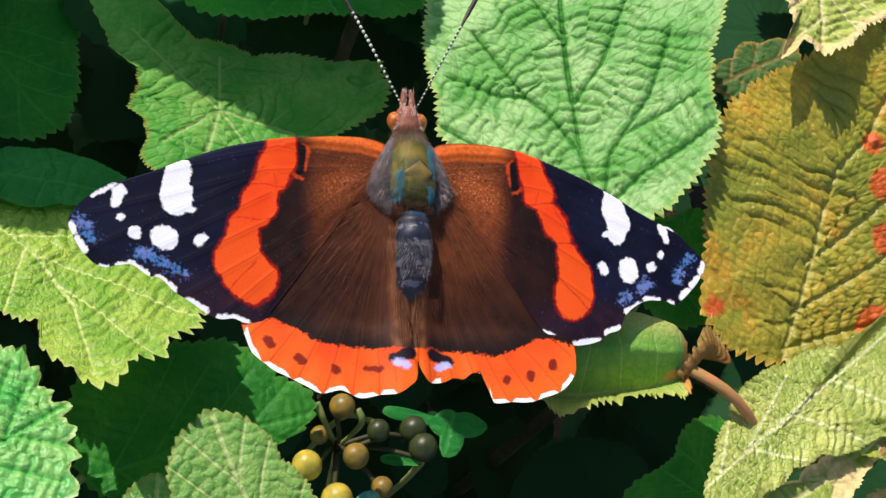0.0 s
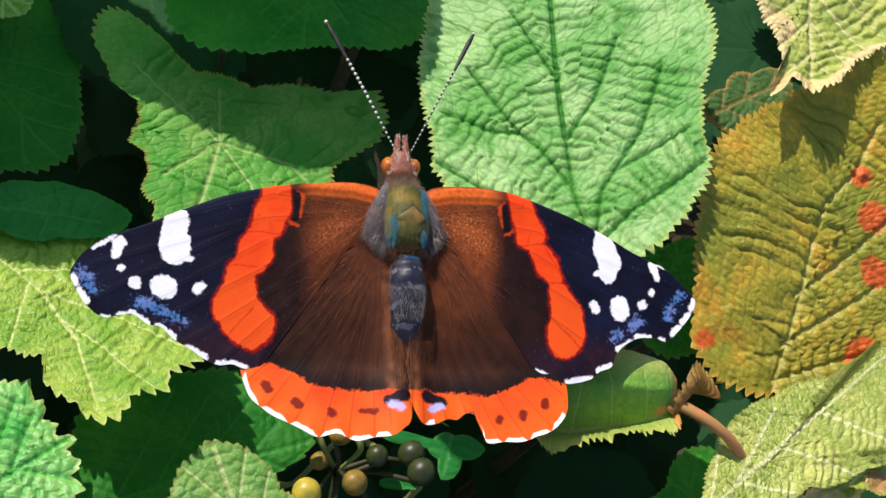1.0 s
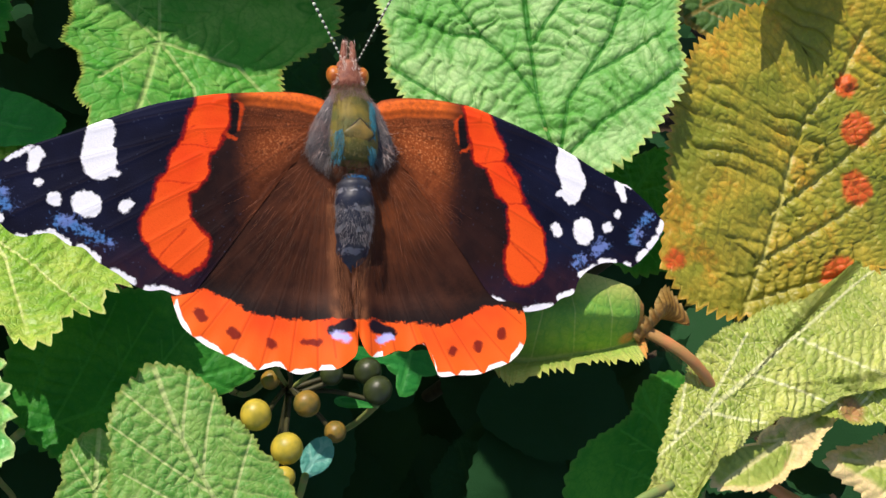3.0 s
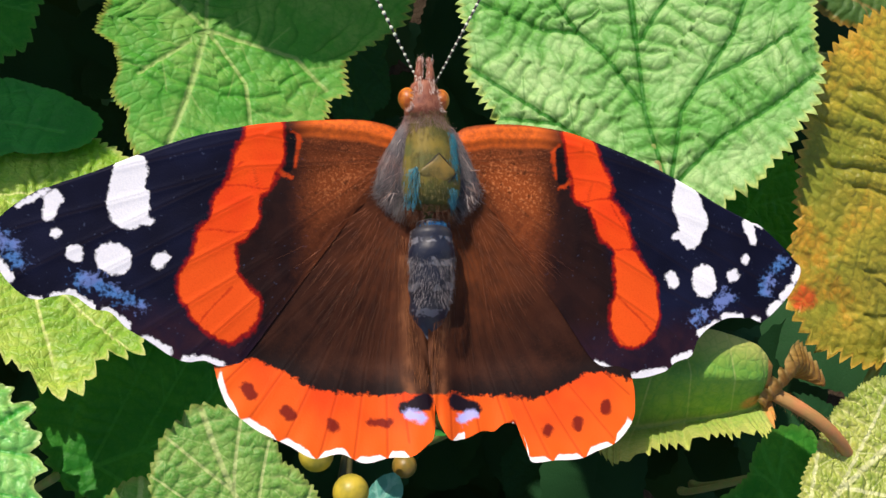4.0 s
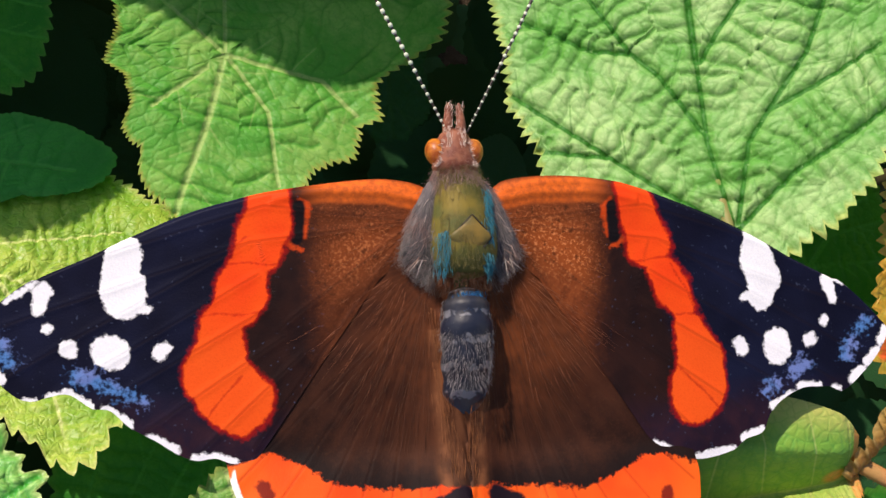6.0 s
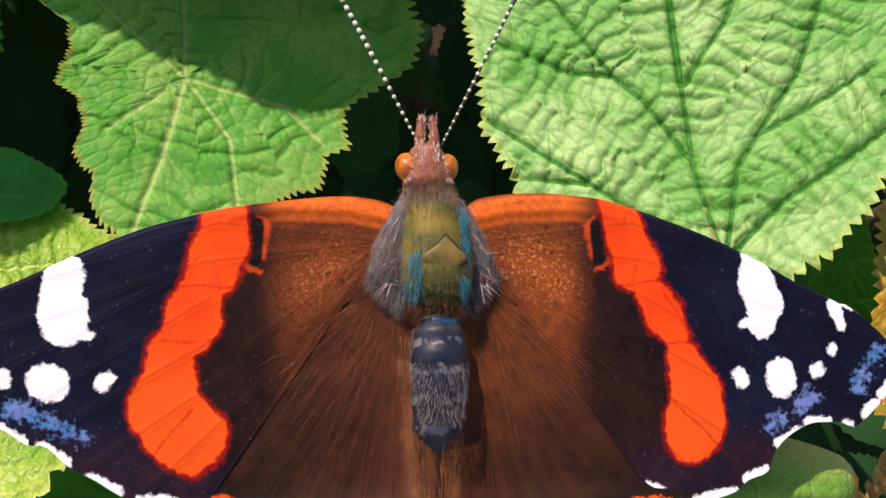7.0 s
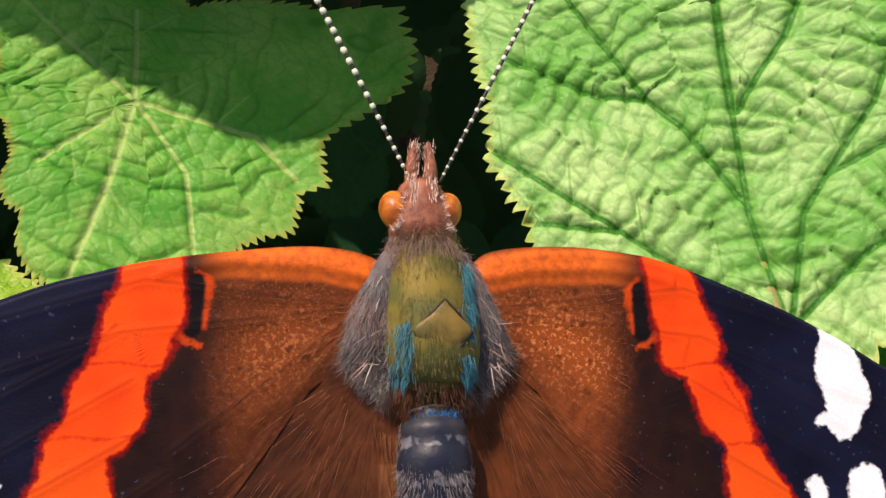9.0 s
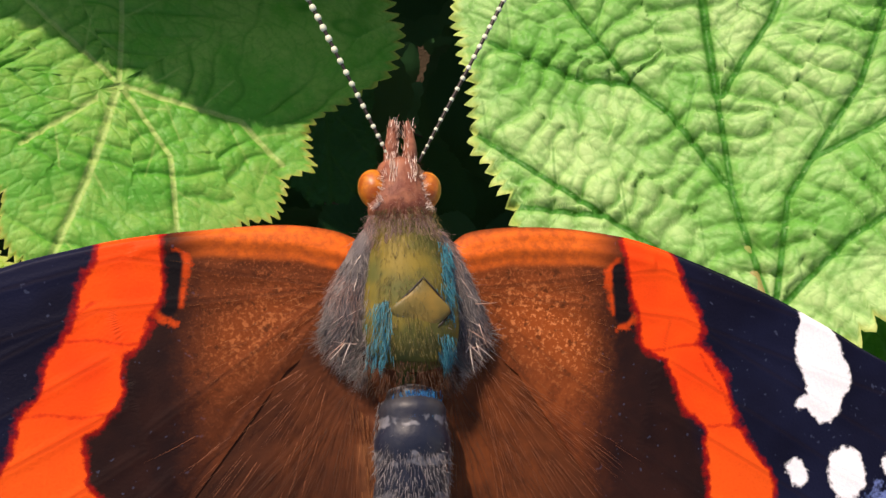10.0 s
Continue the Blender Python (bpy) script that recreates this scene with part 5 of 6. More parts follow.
    attrs = {"band": band, "white": white, "blue": blue, "inner": inner, "seam": segment_field(p + 0.12 * np.stack([ripple(p, 1.6, 5), ripple(p, 1.6, 6)], -1), cuts)[0], "trail": np.exp(-(td / 2.0) ** 2),
             "inside": ((np.interp(y, [-8, -4, -1, 3, 7, 11], [15.5, 16.5, 17.0, 15.5, 14.0, 13.2]) - x) / 1.2).clip(0, 1) * ((y + 6.5) / 3).clip(0, 1),
             "mark": blob(x, y, [(11.1, 9.5, 0.42, 11.2, 8.5, 0.46), (11.2, 8.5, 0.40, 11.3, 7.4, 0.46)]),
             "rim": np.minimum(blob(x, y, [(11.0, 10.0, 0.1, 10.5, 9.5, 0.18), (10.5, 9.5, 0.18, 10.55, 8.8, 0.22), (10.55, 8.8, 0.16, 10.75, 7.4, 0.12)]),
                               blob(x, y, [(12.0, 7.2, 0.25, 11.0, 6.6, 0.1)])),
             "rusty": 0.95 * np.exp(-((lead - 0.4) / 0.95) ** 2) * (x < 13.6) + 0.3 * np.exp(-((lead - 1.35) / 0.2) ** 2) * (x < 10.8),
             # tan and sheen are set brighter on the right, as colour
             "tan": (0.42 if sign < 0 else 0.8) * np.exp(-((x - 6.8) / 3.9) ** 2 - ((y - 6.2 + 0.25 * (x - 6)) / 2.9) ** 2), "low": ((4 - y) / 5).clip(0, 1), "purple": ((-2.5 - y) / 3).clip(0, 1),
             "warm_sheen": (0.6 if sign > 0 else 0.15) * np.exp(-((x - 7) / 3.6) ** 2 - ((y - 2.4) / 3.2) ** 2), "vein": np.exp(-(d / 0.12) ** 2)}
    z = 0.25 * (y - 0.5) + 0.05 * np.exp(-(d / 0.3) ** 2) + 0.06 * ripple(np.stack([x, y], -1), 0.7, 4)
    z = z - 0.40 * np.exp(-(edge / 0.5) ** 2) * (arc < 30) - 0.10 * np.exp(-(td / 0.5) ** 2) + 0.10 * np.exp(-((lead - 0.75) / 0.3) ** 2) * (x < 13)
    pts = np.stack([sign * x, y, z], -1)
    return grid_mesh("forewing", pts if sign < 0 else pts[:, ::-1], True, attrs=attrs if sign < 0 else {k: v[:, ::-1] for k, v in attrs.items()})


def hindwing_height(x, y):
    """The hindwing lies close under the forewing and curls up towards its margin and the abdomen."""
    u = y + 7.0
    return -2.0 - 0.15 * ((-y - 1) / 5).clip(0, 1) + 0.045 * u + 0.205 * np.sqrt(u * u + 0.5) + 0.9 * np.exp(-((x - 0.4) / 2.0) ** 2)


def hindwing_mesh(sign, edge_line):
    root = np.array([3.0, 2.0])
    x, y, edge, arc, rho = wing_points(edge_line, root, 360, 90, 0.0)
    ends = [(16.2, -9.5), (14.4, -12.6), (11.6, -14.4), (8.7, -15.2), (5.9, -15.2), (3.2, -14.6), (1.6, -13.6)]
    if sign > 0:
        ends = [(17.1, -9.8), (15.2, -13.4), (12.6, -15.2), (9.9, -15.5), (7.2, -15.4), (4.2, -13.0), (1.8, -13.3)]
    veins = [(2.5, 4.0, ex, ey) for ex, ey in ends]
    d, _, s = segment_field(np.stack([x, y], -1), veins)
    top = np.interp(x, [0, 1.2, 4, 6.8, 9, 11, 13.4, 15, 17], [-9.9, -9.8, -9.8, -9.6, -9.35, -8.0, -7.0, -7.4, -8.2] if sign < 0
                    else [-9.9, -9.8, -9.8, -9.9, -10.1, -9.4, -8.1, -7.9, -8.6])
    band = (y - top) * 0.9
    at = [e[0] for e in ends][::-1]
    scallop = np.abs(np.sin(np.pi * np.interp(x, at, range(len(at)))))
    low = (y < -7.5) & (rho[:, None] > 0.75) & (x > -1)
    if sign > 0:
        low = low & ((x > 6.9) | (x < 3.0)) & (y < -9.5)
    white = np.where(low, edge - 0.60 * np.minimum(1, scallop * 1.5) + 0.12, 9.0)
    dots = [(13.9, -9.3, 0.5, 13.5, -9.8, 0.45), (10.9, -11.1, 0.5, 10.6, -11.4, 0.5), (7.4, -12.1, 0.42, 7.3, -12.3, 0.42), (4.4, -11.9, 0.3, 3.0, -12.0, 0.36)]
    if sign > 0:
        dots = [(15.0, -10.7, 0.4, 14.8, -11.1, 0.4), (12.4, -11.9, 0.42, 12.3, -12.4, 0.42), (9.9, -12.6, 0.4, 9.7, -12.8, 0.4), (7.0, -12.3, 0.4, 6.6, -12.8, 0.3)]
    near = 0.3 if sign < 0 else 2.6
    # the right hindwing gets more of the painted sheen
    attrs = {"band": band, "white": white, "vein": np.exp(-(d / 0.13) ** 2), "dots": blob(x, y, dots), "rim": edge + 0 * x, "warm_sheen": (0.55 if sign > 0 else 0.12) * np.exp(-(np.hypot(x - 4.5, y - 2.5) / 5.6) ** 2), "ray": (0.5 + 0.6 * np.sin(np.arctan2(x - 1.5, 6 - y) * 60 + 1.2 * ripple(np.stack([x, y], -1), 0.8, 3))).clip(0, 1) ** 2 * np.exp(-np.hypot(x - 1.5, y - 4) / 9),
             "corner": blob(x, y, [(near + 1.4, -10.9, 0.5, near - 0.2, -10.4, 0.7)]),
             "blue": blob(x, y, [(near + 1.2, -11.3, 0.35, near + 0.2, -11.7, 0.45)]), "inner": np.hypot(x - 1.5, (y - 2) * 0.55),
             "fold": 0.85 * np.exp(-((x - (1.7 + 0.05 * y + 0.12 * np.sin(y * 1.3))) / 0.45) ** 2) * (y < 1) + 0.5 * np.exp(-((x - 0.3) / 0.5) ** 2)}
    z = hindwing_height(x, y) + 0.03 * np.exp(-(d / 0.4) ** 2) * (y < -4) + 0.06 * ripple(np.stack([x, y], -1), 0.7, 4)
    z = z + 0.10 * np.sin(arc * 2.2) * np.exp(-(edge / 1.5) ** 2)
    pts = np.stack([sign * x, y, z], -1)
    return grid_mesh("hindwing", pts if sign < 0 else pts[:, ::-1], True, attrs=attrs if sign < 0 else {k: v[:, ::-1] for k, v in attrs.items()})


WINGS = []


def build_butterfly():
    rng = np.random.RandomState(9)
    bug = tagged(new("butterfly"), "dark butterfly with orange bands and white spots, wings spread", "butterfly")
    for sign in (-1, 1):
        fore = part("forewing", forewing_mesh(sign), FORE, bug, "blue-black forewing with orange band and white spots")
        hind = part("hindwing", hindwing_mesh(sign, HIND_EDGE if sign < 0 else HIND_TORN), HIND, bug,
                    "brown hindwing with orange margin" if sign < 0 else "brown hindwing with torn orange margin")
        WINGS.append((sign, fore, hind))
        # long hairs over the wing bases, lying along the wing
        n = 190
        r = rng.rand(n) ** 0.6
        a = np.radians(rng.uniform(-88, -38, n))
        rx = 2.0 + 9.0 * r * np.cos(a)
        ry = 4.5 + 11.5 * r * np.sin(a)
        fz = np.where(ry > 2.8 - 1.5 * (rx - 7.5), 0.45, 0.12)
        ways = np.stack([sign * (np.cos(a) + 0.06 * rng.normal(size=n)), np.sin(a) * 1.3 + 0.06 * rng.normal(size=n), np.full(n, -0.22) + 0.05 * rng.rand(n)], 1)
        part("wing_hair", strands_mesh("wing_hair", np.stack([sign * rx, ry, hindwing_height(rx, ry) + fz], 1), ways, rng.uniform(1.0, 2.8, n), 0.010, 0.05, rng), HAIR_BROWN, hind, "long brown hairs")
        # more of these pale hairs on the right, to brighten that wing
        n = 60 if sign < 0 else 190
        a = np.radians(rng.uniform(-78, -30, n))
        rr = rng.uniform(1.5, 9.0, n)
        rx, ry = 3.2 + rr * np.cos(a), 5.6 + rr * np.sin(a)
        ways = np.stack([sign * (np.cos(a) + 0.04 * rng.normal(size=n)), np.sin(a) + 0.04 * rng.normal(size=n), 0.25 * np.sin(a) + 0.02 * rng.rand(n)], 1)
        part("wing_hair", strands_mesh("wing_hair", np.stack([sign * rx, ry, 0.25 * (ry - 0.5) + 0.14], 1), ways, rng.uniform(0.8, 3.0, n), 0.011, 0.06, rng), HAIR_STREAK, hind, "long pale red-brown hairs")
        # the tan fold beside the abdomen
        n = 200
        ry = rng.uniform(-8.8, 3.0, n)
        rx = np.abs(rng.normal(2.1, 0.35, n)) - 0.13 * (3 - ry)
        ways = np.stack([sign * rng.normal(-0.06, 0.05, n), np.full(n, -1.0), rng.normal(-0.12, 0.05, n)], 1)
        part("wing_hair", strands_mesh("wing_hair", np.stack([sign * rx, ry, hindwing_height(rx, ry) + 0.25], 1), ways, rng.uniform(0.6, 1.5, n), 0.014, 0.1, rng), HAIR_TAN, hind, "tan fold hairs")
        n = 80
        r = rng.rand(n)
        a = np.radians(rng.uniform(-60, 12, n))
        rx = 3.0 + 8.0 * r * np.cos(a)
        ry = 8.2 + 8.0 * r * np.sin(a)
        ways = np.stack([sign * (np.cos(a) + 0.1 * rng.normal(size=n)), np.sin(a) + 0.1 * rng.normal(size=n), 0.25 * np.sin(a) + 0.05 * np.abs(rng.normal(size=n))], 1)
        part("wing_hair", strands_mesh("wing_hair", np.stack([sign * rx, ry, 0.25 * (ry - 0.5) + 0.08], 1), ways, rng.uniform(0.4, 1.3, n), 0.010, 0.1, rng), HAIR_TAN, fore, "short tan hairs")
    # body
    part("thorax", loft_mesh("thorax", [(11.9, -0.4, 3.0, 0.3, 0.3), (11.3, -0.4, 3.0, 1.3, 1.1), (9.9, -0.2, 2.8, 1.95, 1.8), (7.8, 0.0, 2.6, 2.35, 2.1), (5.8, 0.1, 2.4, 2.3, 1.95),
                                        (4.7, 0.15, 2.1, 1.7, 1.4), (4.2, 0.15, 1.9, 0.3, 0.3)]), SCUTUM, bug, "olive-brown thorax plate")
    part("scutellum", loft_mesh("scutellum", [(8.1, 0.3, 4.66, 0.04, 0.05), (7.4, 0.28, 4.6, 0.72, 0.15), (6.7, 0.22, 4.38, 1.42, 0.24), (6.0, 0.25, 4.08, 0.78, 0.28), (5.25, 0.28, 3.66, 0.05, 0.05)], 20, 30),
         PLATE, bug, "diamond-shaped olive plate")
    part("abdomen", loft_mesh("abdomen", [(3.7, 0.2, 1.5, 0.4, 0.4), (3.2, 0.2, 1.7, 1.25, 1.1), (1.5, 0.2, 1.6, 1.7, 1.55), (-1.5, 0.2, 0.7, 1.7, 1.5), (-4.2, 0.25, -1.3, 1.4, 1.2),
                                          (-8.0, 0.4, -4.0, 0.9, 0.8), (-10.0, 0.5, -5.0, 0.2, 0.2)], 32, 120, 0.05, 8), ABDOMEN, bug, "blue-black abdomen with pale bands")
    part("head", loft_mesh("head", [(14.6, -0.55, 3.8, 0.2, 0.2), (14.1, -0.55, 3.8, 1.0, 0.9), (13.2, -0.5, 3.7, 1.2, 1.12), (11.8, -0.45, 3.4, 1.6, 1.25), (10.9, -0.4, 3.1, 0.5, 0.5)], 28, 40), HEAD, bug, "reddish-brown head")
    for sign in (-1, 1):
        v, u = np.linspace(0, np.pi, 18), np.arange(28) * 2 * np.pi / 28
        ball = np.stack([np.sin(v)[:, None] * np.cos(u) * 0.82, np.sin(v)[:, None] * np.sin(u) * 1.0, np.repeat(np.cos(v)[:, None], 28, 1) * 0.95], -1)
        eye = part("eye", grid_mesh("eye", ball[::-1], True), EYE, bug, "large orange compound eye")
        eye.matrix_basis = pose((-0.5 + sign * 1.22) * MM, 12.95 * MM, 3.5 * MM, 0, sign * 18, -sign * 16)
        palp = spline([(-0.5 + sign * 0.45, 13.9, 3.8), (-0.55 + sign * 0.46, 15.0, 4.4), (-0.6 + sign * 0.36, 16.2, 4.6)], 16)
        part("palp", tube_mesh("palp", palp, [0.36, 0.38, 0.26, 0.06], 10), HEAD, bug, "pointed brown palp")
        tip = (-8.6, 28.3, 6.2) if sign < 0 else (7.7, 28.6, 6.2)
        foot = (-1.05 if sign < 0 else 0.35, 14.2, 4.3)
        bow = tuple((a + b) / 2 + c for a, b, c in zip(foot, tip, (sign * 0.1, 0.1, 0.4)))
        line = spline([foot, bow, tip], 60)
        antenna = part("antenna", tube_mesh("antenna", line, [0.07, 0.08, 0.09, 0.09, 0.10, 0.11, 0.24, 0.26, 0.14], 8), BLACK, bug, "thin black antenna with white bands and a club")
        span = np.linalg.norm(line[-1] - line[0])
        for k in range(25):
            f = 0.05 + 0.78 * k / 24
            i = f * (len(line) - 1)
            a = line[int(i)] + (line[min(int(i) + 1, 59)] - line[int(i)]) * (i - int(i))
            way = (line[-1] - line[0]) / span
            size = (1.12 if sign < 0 else 0.92) * min(1.0, 0.55 + 1.1 * f)
            bead = np.array([a + way * q for q in np.linspace(-0.15, 0.15, 7) * size])
            part("white_band", tube_mesh("white_band", bead, [size * q for q in (0.09, 0.14, 0.155, 0.155, 0.14, 0.09)], 8), WHITE, antenna)
        end = np.array([line[-1] + (line[-1] - line[-2]) * q for q in np.linspace(-1.2, 0.6, 6)])
        part("club_tip", tube_mesh("club_tip", end, [0.2, 0.2, 0.14], 8), WHITE, antenna, "pale tip of the antenna club")

    # fur
    def shell(count, y0, y1, half, height, z, xc, low):
        a = np.radians(rng.uniform(low, 180 - low, count))
        yy = rng.uniform(y0, y1, count)
        t = (yy - y0) / (y1 - y0)
        sh = np.sin(np.pi * (0.12 + 0.76 * t)) ** 0.5
        nx, nz = np.cos(a), np.sin(a)
        roots = np.stack([xc + half * sh * nx, yy, z + height * sh * nz], 1)
        ways = np.stack([0.8 * nx + 0.25 * rng.normal(size=count), -1.0 + 0.4 * rng.normal(size=count), 0.35 * nz + 0.2 * rng.normal(size=count)], 1)
        return roots, ways

    # furry shoulder lobes beside the plate, spreading towards the wings
    ys = [4.4, 5.0, 6.2, 7.6, 9.4, 10.9, 11.6]
    for sign in (-1, 1):
        mid_x, mid_z, half = [2.6, 2.95, 3.05, 2.75, 2.05, 1.4, 1.0], [1.2, 1.4, 1.8, 2.3, 2.75, 3.0, 3.05], [0.1, 0.5, 0.95, 1.05, 0.95, 0.7, 0.1]
        part("shoulder", loft_mesh("shoulder", [(yy, 0.35 * (9 - yy) / 9 - 0.2 + sign * xm, zm, hw, 0.8 * hw) for yy, xm, zm, hw in list(zip(ys, mid_x, mid_z, half))[::-1]], 20, 40),
             SHOULDER, bug, "furry grey-brown shoulder lobe")
        n = 3000
        yy = rng.uniform(4.5, 11.5, n)
        a = np.radians(rng.uniform(-20, 200, n))
        xm, zm, hw = np.interp(yy, ys, mid_x), np.interp(yy, ys, mid_z), np.interp(yy, ys, half)
        roots = np.stack([0.35 * (9 - yy) / 9 - 0.2 + sign * xm + hw * np.cos(a), yy, zm + 0.8 * hw * np.sin(a)], 1)
        clump = 0.35 * ripple(roots[:, :2], 2.2, 31)
        ways = np.stack([0.35 * np.cos(a) + sign * 0.25 + clump + 0.2 * rng.normal(size=n), -1.0 + 0.3 * rng.normal(size=n), 0.22 * np.sin(a) - 0.15 + 0.15 * rng.normal(size=n)], 1)
        for share, m in ((0, HAIR_GREY), (1, HAIR_MAUVE)):
            pick = (ripple(roots[:, :2], 1.3, 32) + 0.5 * rng.normal(size=n) > 0.45) == bool(share)
            part("shoulder_fur", strands_mesh("shoulder_fur", roots[pick], ways[pick], rng.uniform(0.25, 0.85, pick.sum()), 0.016, 0.14, rng), m, bug)
        # a few coarse pale bristles
        n = 16
        yy = rng.uniform(5.0, 9.6, n)
        roots = np.stack([sign * np.interp(yy, ys, mid_x) + rng.normal(0, 0.3, n), yy, np.interp(yy, ys, mid_z) + 0.75], 1)
        ways = np.stack([sign * rng.normal(0.6, 0.7, n), rng.normal(-0.5, 0.7, n), rng.normal(0.0, 0.1, n)], 1)
        part("bristle", strands_mesh("bristle", roots, ways, rng.uniform(0.6, 1.5, n), 0.03, 0.1, rng), HAIR_PALE, bug, "coarse pale bristles")
        # iridescent streak along the plate and at its hind corners
        n = 420 if sign > 0 else 230
        yy = np.where(rng.rand(n) < 0.6, rng.uniform(6.6, 10.2, n) if sign > 0 else rng.uniform(5.6, 7.2, n), rng.uniform(4.5, 5.7, n))
        xx = 1.6 + 0.22 * rng.normal(size=n)
        h = np.interp(yy, [4.2, 5.8, 7.8, 9.9], [1.3, 1.95, 2.1, 1.8])
        w = np.interp(yy, [4.2, 5.8, 7.8, 9.9], [1.7, 2.3, 2.4, 2.1])
        zz = np.interp(yy, [4.2, 5.8, 7.8, 9.9], [2.0, 2.4, 2.6, 2.8]) + h * np.sqrt((1 - (xx / w) ** 2).clip(0.05, 1)) + 0.05
        ways = np.stack([sign * 0.12 + 0.2 * rng.normal(size=n), -1.0 + 0.1 * rng.normal(size=n), -0.05 + 0.1 * np.abs(rng.normal(size=n))], 1)
        part("side_fur", strands_mesh("side_fur", np.stack([0.05 + sign * xx, yy, zz], 1), ways, rng.uniform(0.4, 0.9, n), 0.022, 0.1, rng), HAIR_TEAL, bug, "blue-green shining hairs")
    # shining blue first ring of the abdomen
    n = 420
    xx, yy = rng.normal(0.35, 0.45, n), rng.uniform(2.2, 3.4, n)
    zz = np.interp(yy, [2.2, 3.2, 3.4], [1.65, 1.7, 1.6]) + np.interp(yy, [2.2, 3.2, 3.4], [1.4, 1.1, 0.9]) * np.sqrt((1 - ((xx - 0.2) / 1.5) ** 2).clip(0.05, 1))
    part("abdomen_ring", strands_mesh("abdomen_ring", np.stack([xx, yy, zz + 0.03], 1), np.stack([0.15 * rng.normal(size=n), np.full(n, -1.0), 0.05 * rng.normal(size=n)], 1),
                                      rng.uniform(0.25, 0.5, n), 0.024, 0.1, rng), HAIR_BLUE, bug, "shining blue scales at the waist")
    for name, count, args, ln, wd, m in (("thorax_fur", 2600, (4.7, 11.4, 2.5, 2.0, 2.4, 0.0, -30), (0.25, 0.7), 0.016, HAIR_GREY),
                                         ("plate_fur", 1500, (4.7, 11.0, 2.4, 2.10, 2.62, 0.0, 42), (0.12, 0.35), 0.013, HAIR_OLIVE),
                                         ("plate_fur", 1200, (8.0, 12.8, 2.2, 2.02, 2.80, -0.25, 40), (0.12, 0.35), 0.013, HAIR_OLIVE),
                                         ("abdomen_fur", 1700, (-3.4, 4.4, 1.75, 1.5, 1.35, 0.2, -10), (0.25, 0.6), 0.018, HAIR_ASH),
                                         ("waist_fur", 900, (3.3, 5.2, 2.5, 1.7, 1.5, 0.1, -10), (0.3, 0.7), 0.018, HAIR_BROWN),
                                         ("collar_fur", 1500, (9.6, 12.2, 1.75, 1.32, 3.15, -0.42, -10), (0.3, 0.8), 0.016, HAIR_MAUVE),
                                         ("head_fur", 1500, (10.9, 14.2, 1.45, 1.15, 3.5, -0.48, -10), (0.2, 0.55), 0.016, HAIR_RED)):
        roots, ways = shell(count, *args)
        ways[:, 0] *= 0.5
        ways[:, 2] *= 0.6
        if name == "thorax_fur":
            flank = np.abs(roots[:, 0] + 0.3) > 1.7 + 0.12 * (roots[:, 1] - 7).clip(-2, 0)
            roots, ways = roots[flank], ways[flank]
        if name == "abdomen_fur":
            roots, ways = roots[roots[:, 1] < 2.9], ways[roots[:, 1] < 2.9]
        if name == "head_fur":
            ways[:, 1] += 0.5
            ways[:, 2] += 0.25
        part(name, strands_mesh(name, roots, ways, rng.uniform(*ln, len(roots)), wd, 0.15, rng), m, bug)
    # pale fringe round the inner side of the eyes
    for sign in (-1, 1):
        n = 160
        a = rng.uniform(-1.9, 0.9, n)
        roots = np.stack([-0.5 + sign * (1.2 - 0.25 * np.cos(a) + 0.1 * rng.normal(size=n) - 0.3 * np.sin(a).clip(0, 1)), 12.75 + 0.95 * np.sin(a), 4.15 + 0.22 * np.cos(a) + 0.08 * rng.normal(size=n)], 1)
        ways = np.stack([sign * (0.7 + 0.3 * rng.normal(size=n)), 0.3 + 0.4 * rng.normal(size=n), 0.25 + 0.2 * rng.normal(size=n)], 1)
        part("eye_fringe", strands_mesh("eye_fringe", roots, ways, rng.uniform(0.15, 0.4, n), 0.026, 0.2, rng), HAIR_PALE, bug, "pale hairs beside the eye")
    # dark seams of the plate
    for sign in (-1, 1):
        for seam in ([(0.3, 8.2, 4.76), (0.3 + sign * 0.75, 7.4, 4.62), (0.22 + sign * 1.5, 6.65, 4.18)], [(0.22 + sign * 1.5, 6.65, 4.18), (0.25 + sign * 0.8, 5.95, 4.18), (0.28, 5.2, 3.8)]):
            part("plate_seam", tube_mesh("plate_seam", spline(seam, 14), [0.02, 0.045, 0.06, 0.05], 6), BLACK, bug, "dark seam of the thorax plate")
    # grey tufts where the wings join
    for sign in (-1, 1):
        n = 1500
        ry = rng.uniform(3.9, 9.4, n)
        roots = np.stack([sign * (2.0 + rng.rand(n) ** 1.6 * np.minimum(2.4, np.minimum(0.6 * (10.2 - ry), 1.3 * (ry - 3.9)))), ry, ry], 1)
        roots[:, 2] = 0.25 * roots[:, 1] + 0.25 + 0.5 * (4.0 - np.abs(roots[:, 0])).clip(0, 2) * rng.rand(n)
        ways = np.stack([sign * rng.normal(0.6, 0.45, n), rng.normal(-0.7, 0.45, n), rng.normal(-0.05, 0.2, n)], 1)
        part("tuft", strands_mesh("tuft", roots, ways, rng.uniform(0.3, 1.1, n), 0.015, 0.15, rng), HAIR_GREY, bug, "grey hair tuft at the wing joint")
    n = 460
    yy = rng.uniform(13.6, 15.9, n)
    side = rng.choice([-1.0, 1.0], n)
    roots = np.stack([-0.55 + side * np.interp(yy, [13.6, 15.9], [0.5, 0.34]) + rng.normal(0, 0.14, n), yy, 4.2 + np.interp(yy, [13.6, 15.9], [0.0, 0.4]) + rng.uniform(-0.1, 0.25, n)], 1)
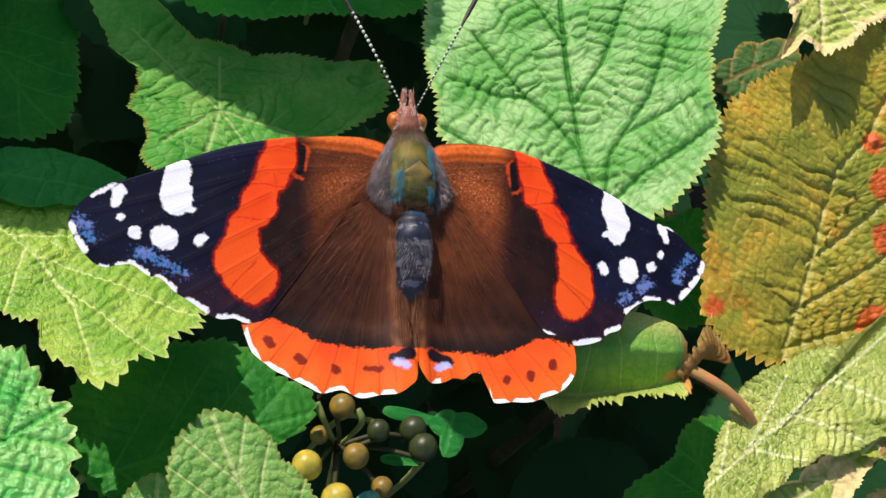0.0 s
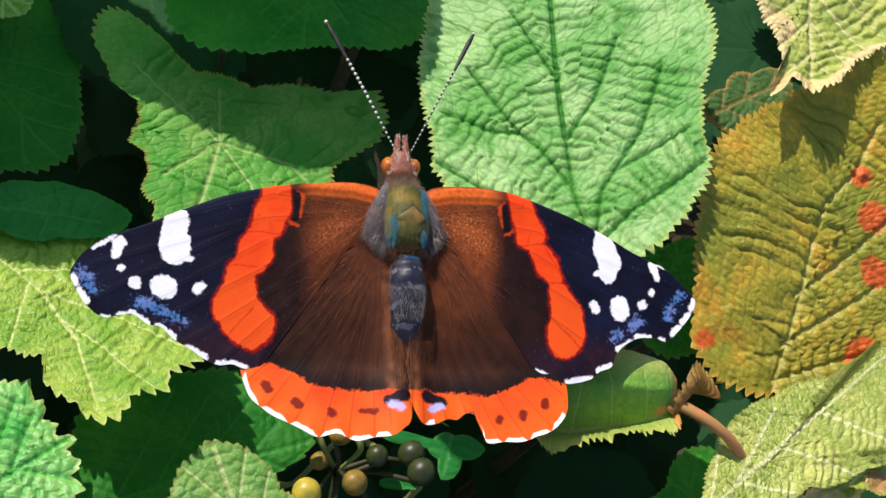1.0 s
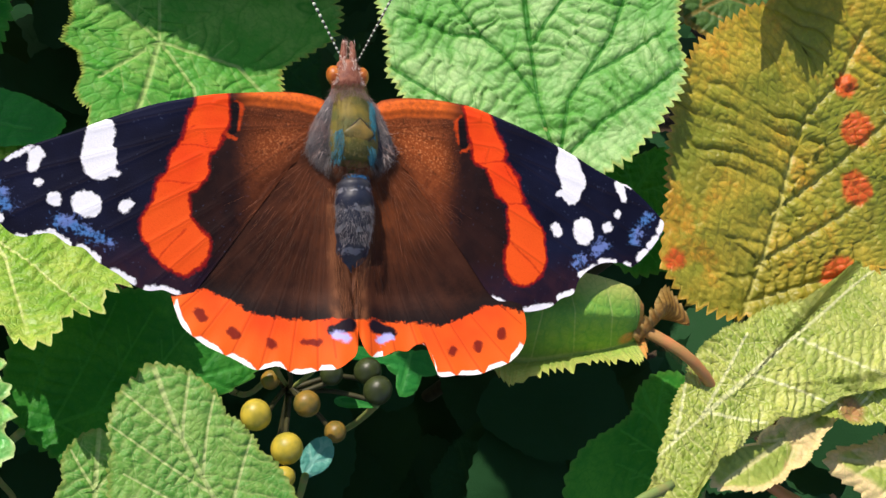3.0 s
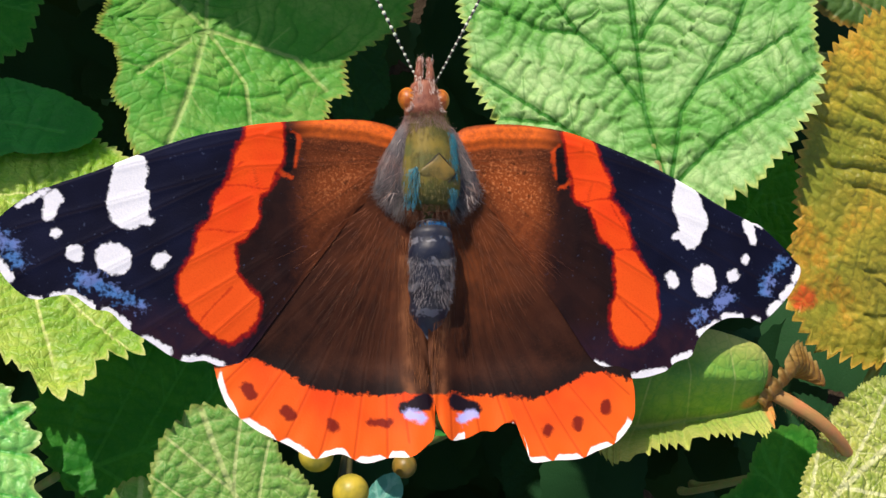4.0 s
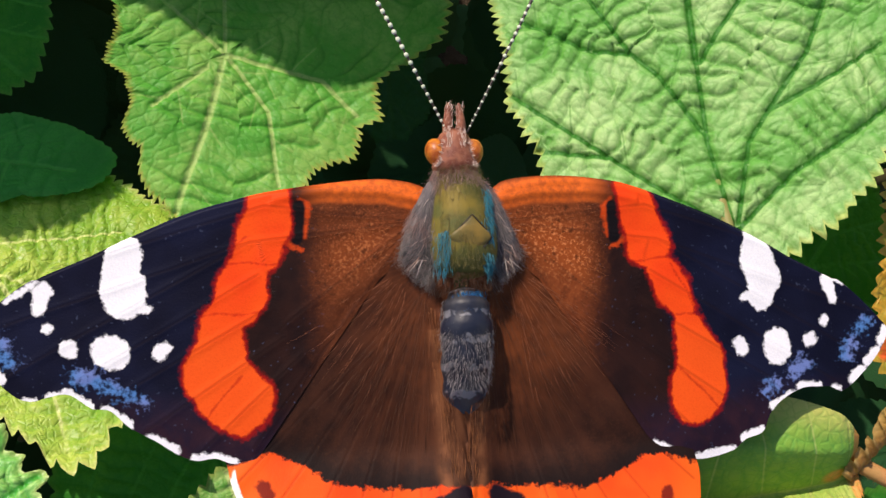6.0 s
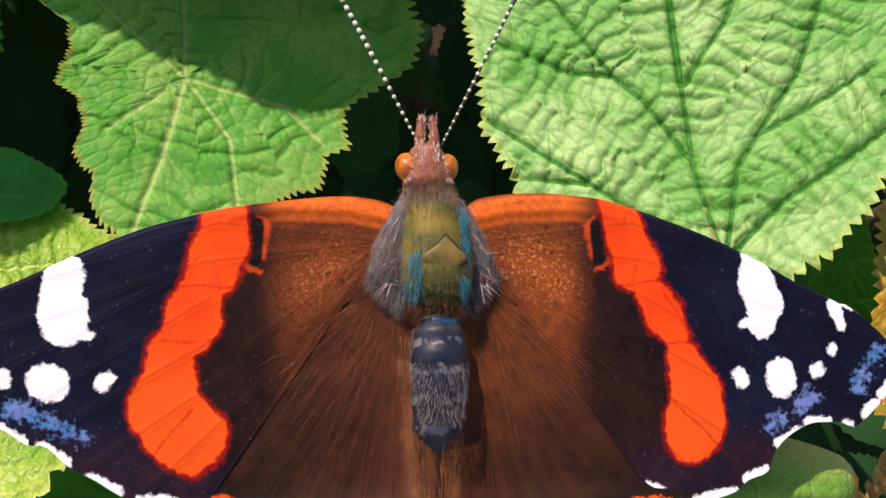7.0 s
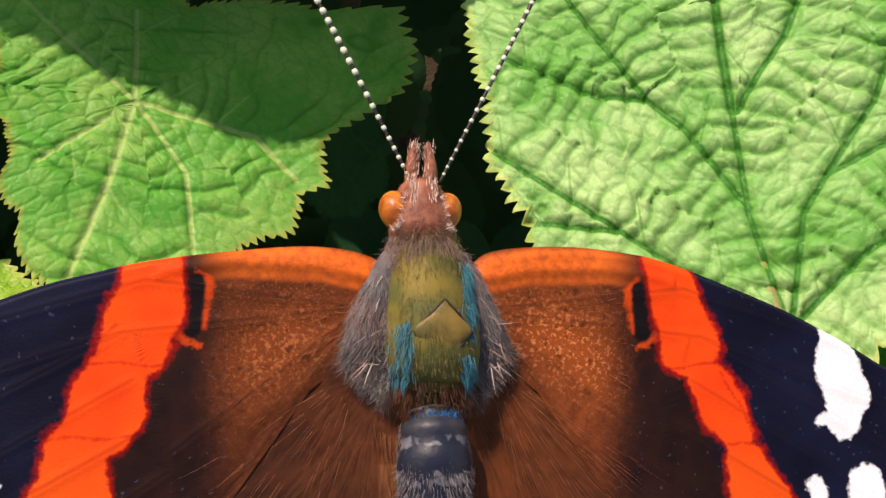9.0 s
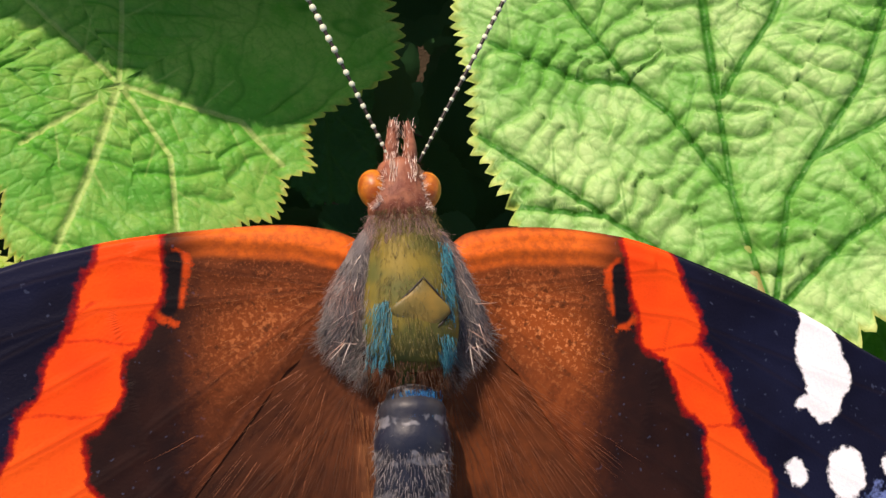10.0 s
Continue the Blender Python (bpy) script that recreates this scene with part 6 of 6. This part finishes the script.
    ways = np.stack([-0.12 * side + rng.normal(0, 0.16, n), np.full(n, 1.0), rng.normal(0.1, 0.2, n)], 1)
    part("palp_fur", strands_mesh("palp_fur", roots[::2], ways[::2], rng.uniform(0.25, 0.5, n // 2), 0.028, 0.1, rng), HAIR_PALE, bug)
    part("palp_fur", strands_mesh("palp_fur", roots[1::2], ways[1::2], rng.uniform(0.25, 0.6, n // 2), 0.03, 0.1, rng), HAIR_RED, bug)
    # pale streaks between the antennae
    n = 90
    roots = np.stack([-0.55 + rng.choice([-0.5, 0.5], n) + 0.12 * rng.normal(size=n), rng.uniform(12.9, 14.0, n), 4.72 + 0.06 * rng.normal(size=n)], 1)
    ways = np.stack([0.1 * rng.normal(size=n), np.full(n, 1.0), rng.normal(0.1, 0.1, n)], 1)
    part("brow_hair", strands_mesh("brow_hair", roots, ways, rng.uniform(0.3, 0.6, n), 0.025, 0.1, rng), HAIR_PALE, bug)
    return bug


build_butterfly()


def motions():
    """The wings tremble a little about the body's axis."""
    left = [(0, 0.2), (0.5, -1.5), (1, -1.5), (1.5, -1.4), (2, 0.1), (2.2, 0.3), (3.3, 2.2), (3.5, 2.8), (4, 3.4), (4.5, 2.9), (5, 1.8), (5.5, -2.6), (5.7, -3.2), (6.8, -4.2), (7, -3.9), (7.5, -3.3),
            (8, -2.4), (8.5, -2.5), (9, -2.4), (9.5, -2.4), (10, -2.4)]
    right = [(0, 0.1), (0.5, 0.1), (1, 0.8), (1.5, 0.6), (2, 0.6), (2.2, 0.3), (3.3, 0.2), (3.5, 0.0), (4, 0.6), (4.5, 0.3), (5, -2.7), (5.5, -5.7), (5.7, -3.0), (6.8, 2.0), (7, 3.2), (7.5, 3.3),
             (8, 2.4), (8.5, 0.8), (9, 0.2), (9.5, 0.0), (10, 0.0)]
    for sign, fore, hind in WINGS:
        for wing in (fore, hind):
            axis = Matrix.Translation((sign * 0.0015, 0, 0))
            walk(wing, [(t, axis @ pose(0, 0, 0, 0, -sign * w, 0) @ axis.inverted()) for t, w in (left if sign < 0 else right)])


motions()
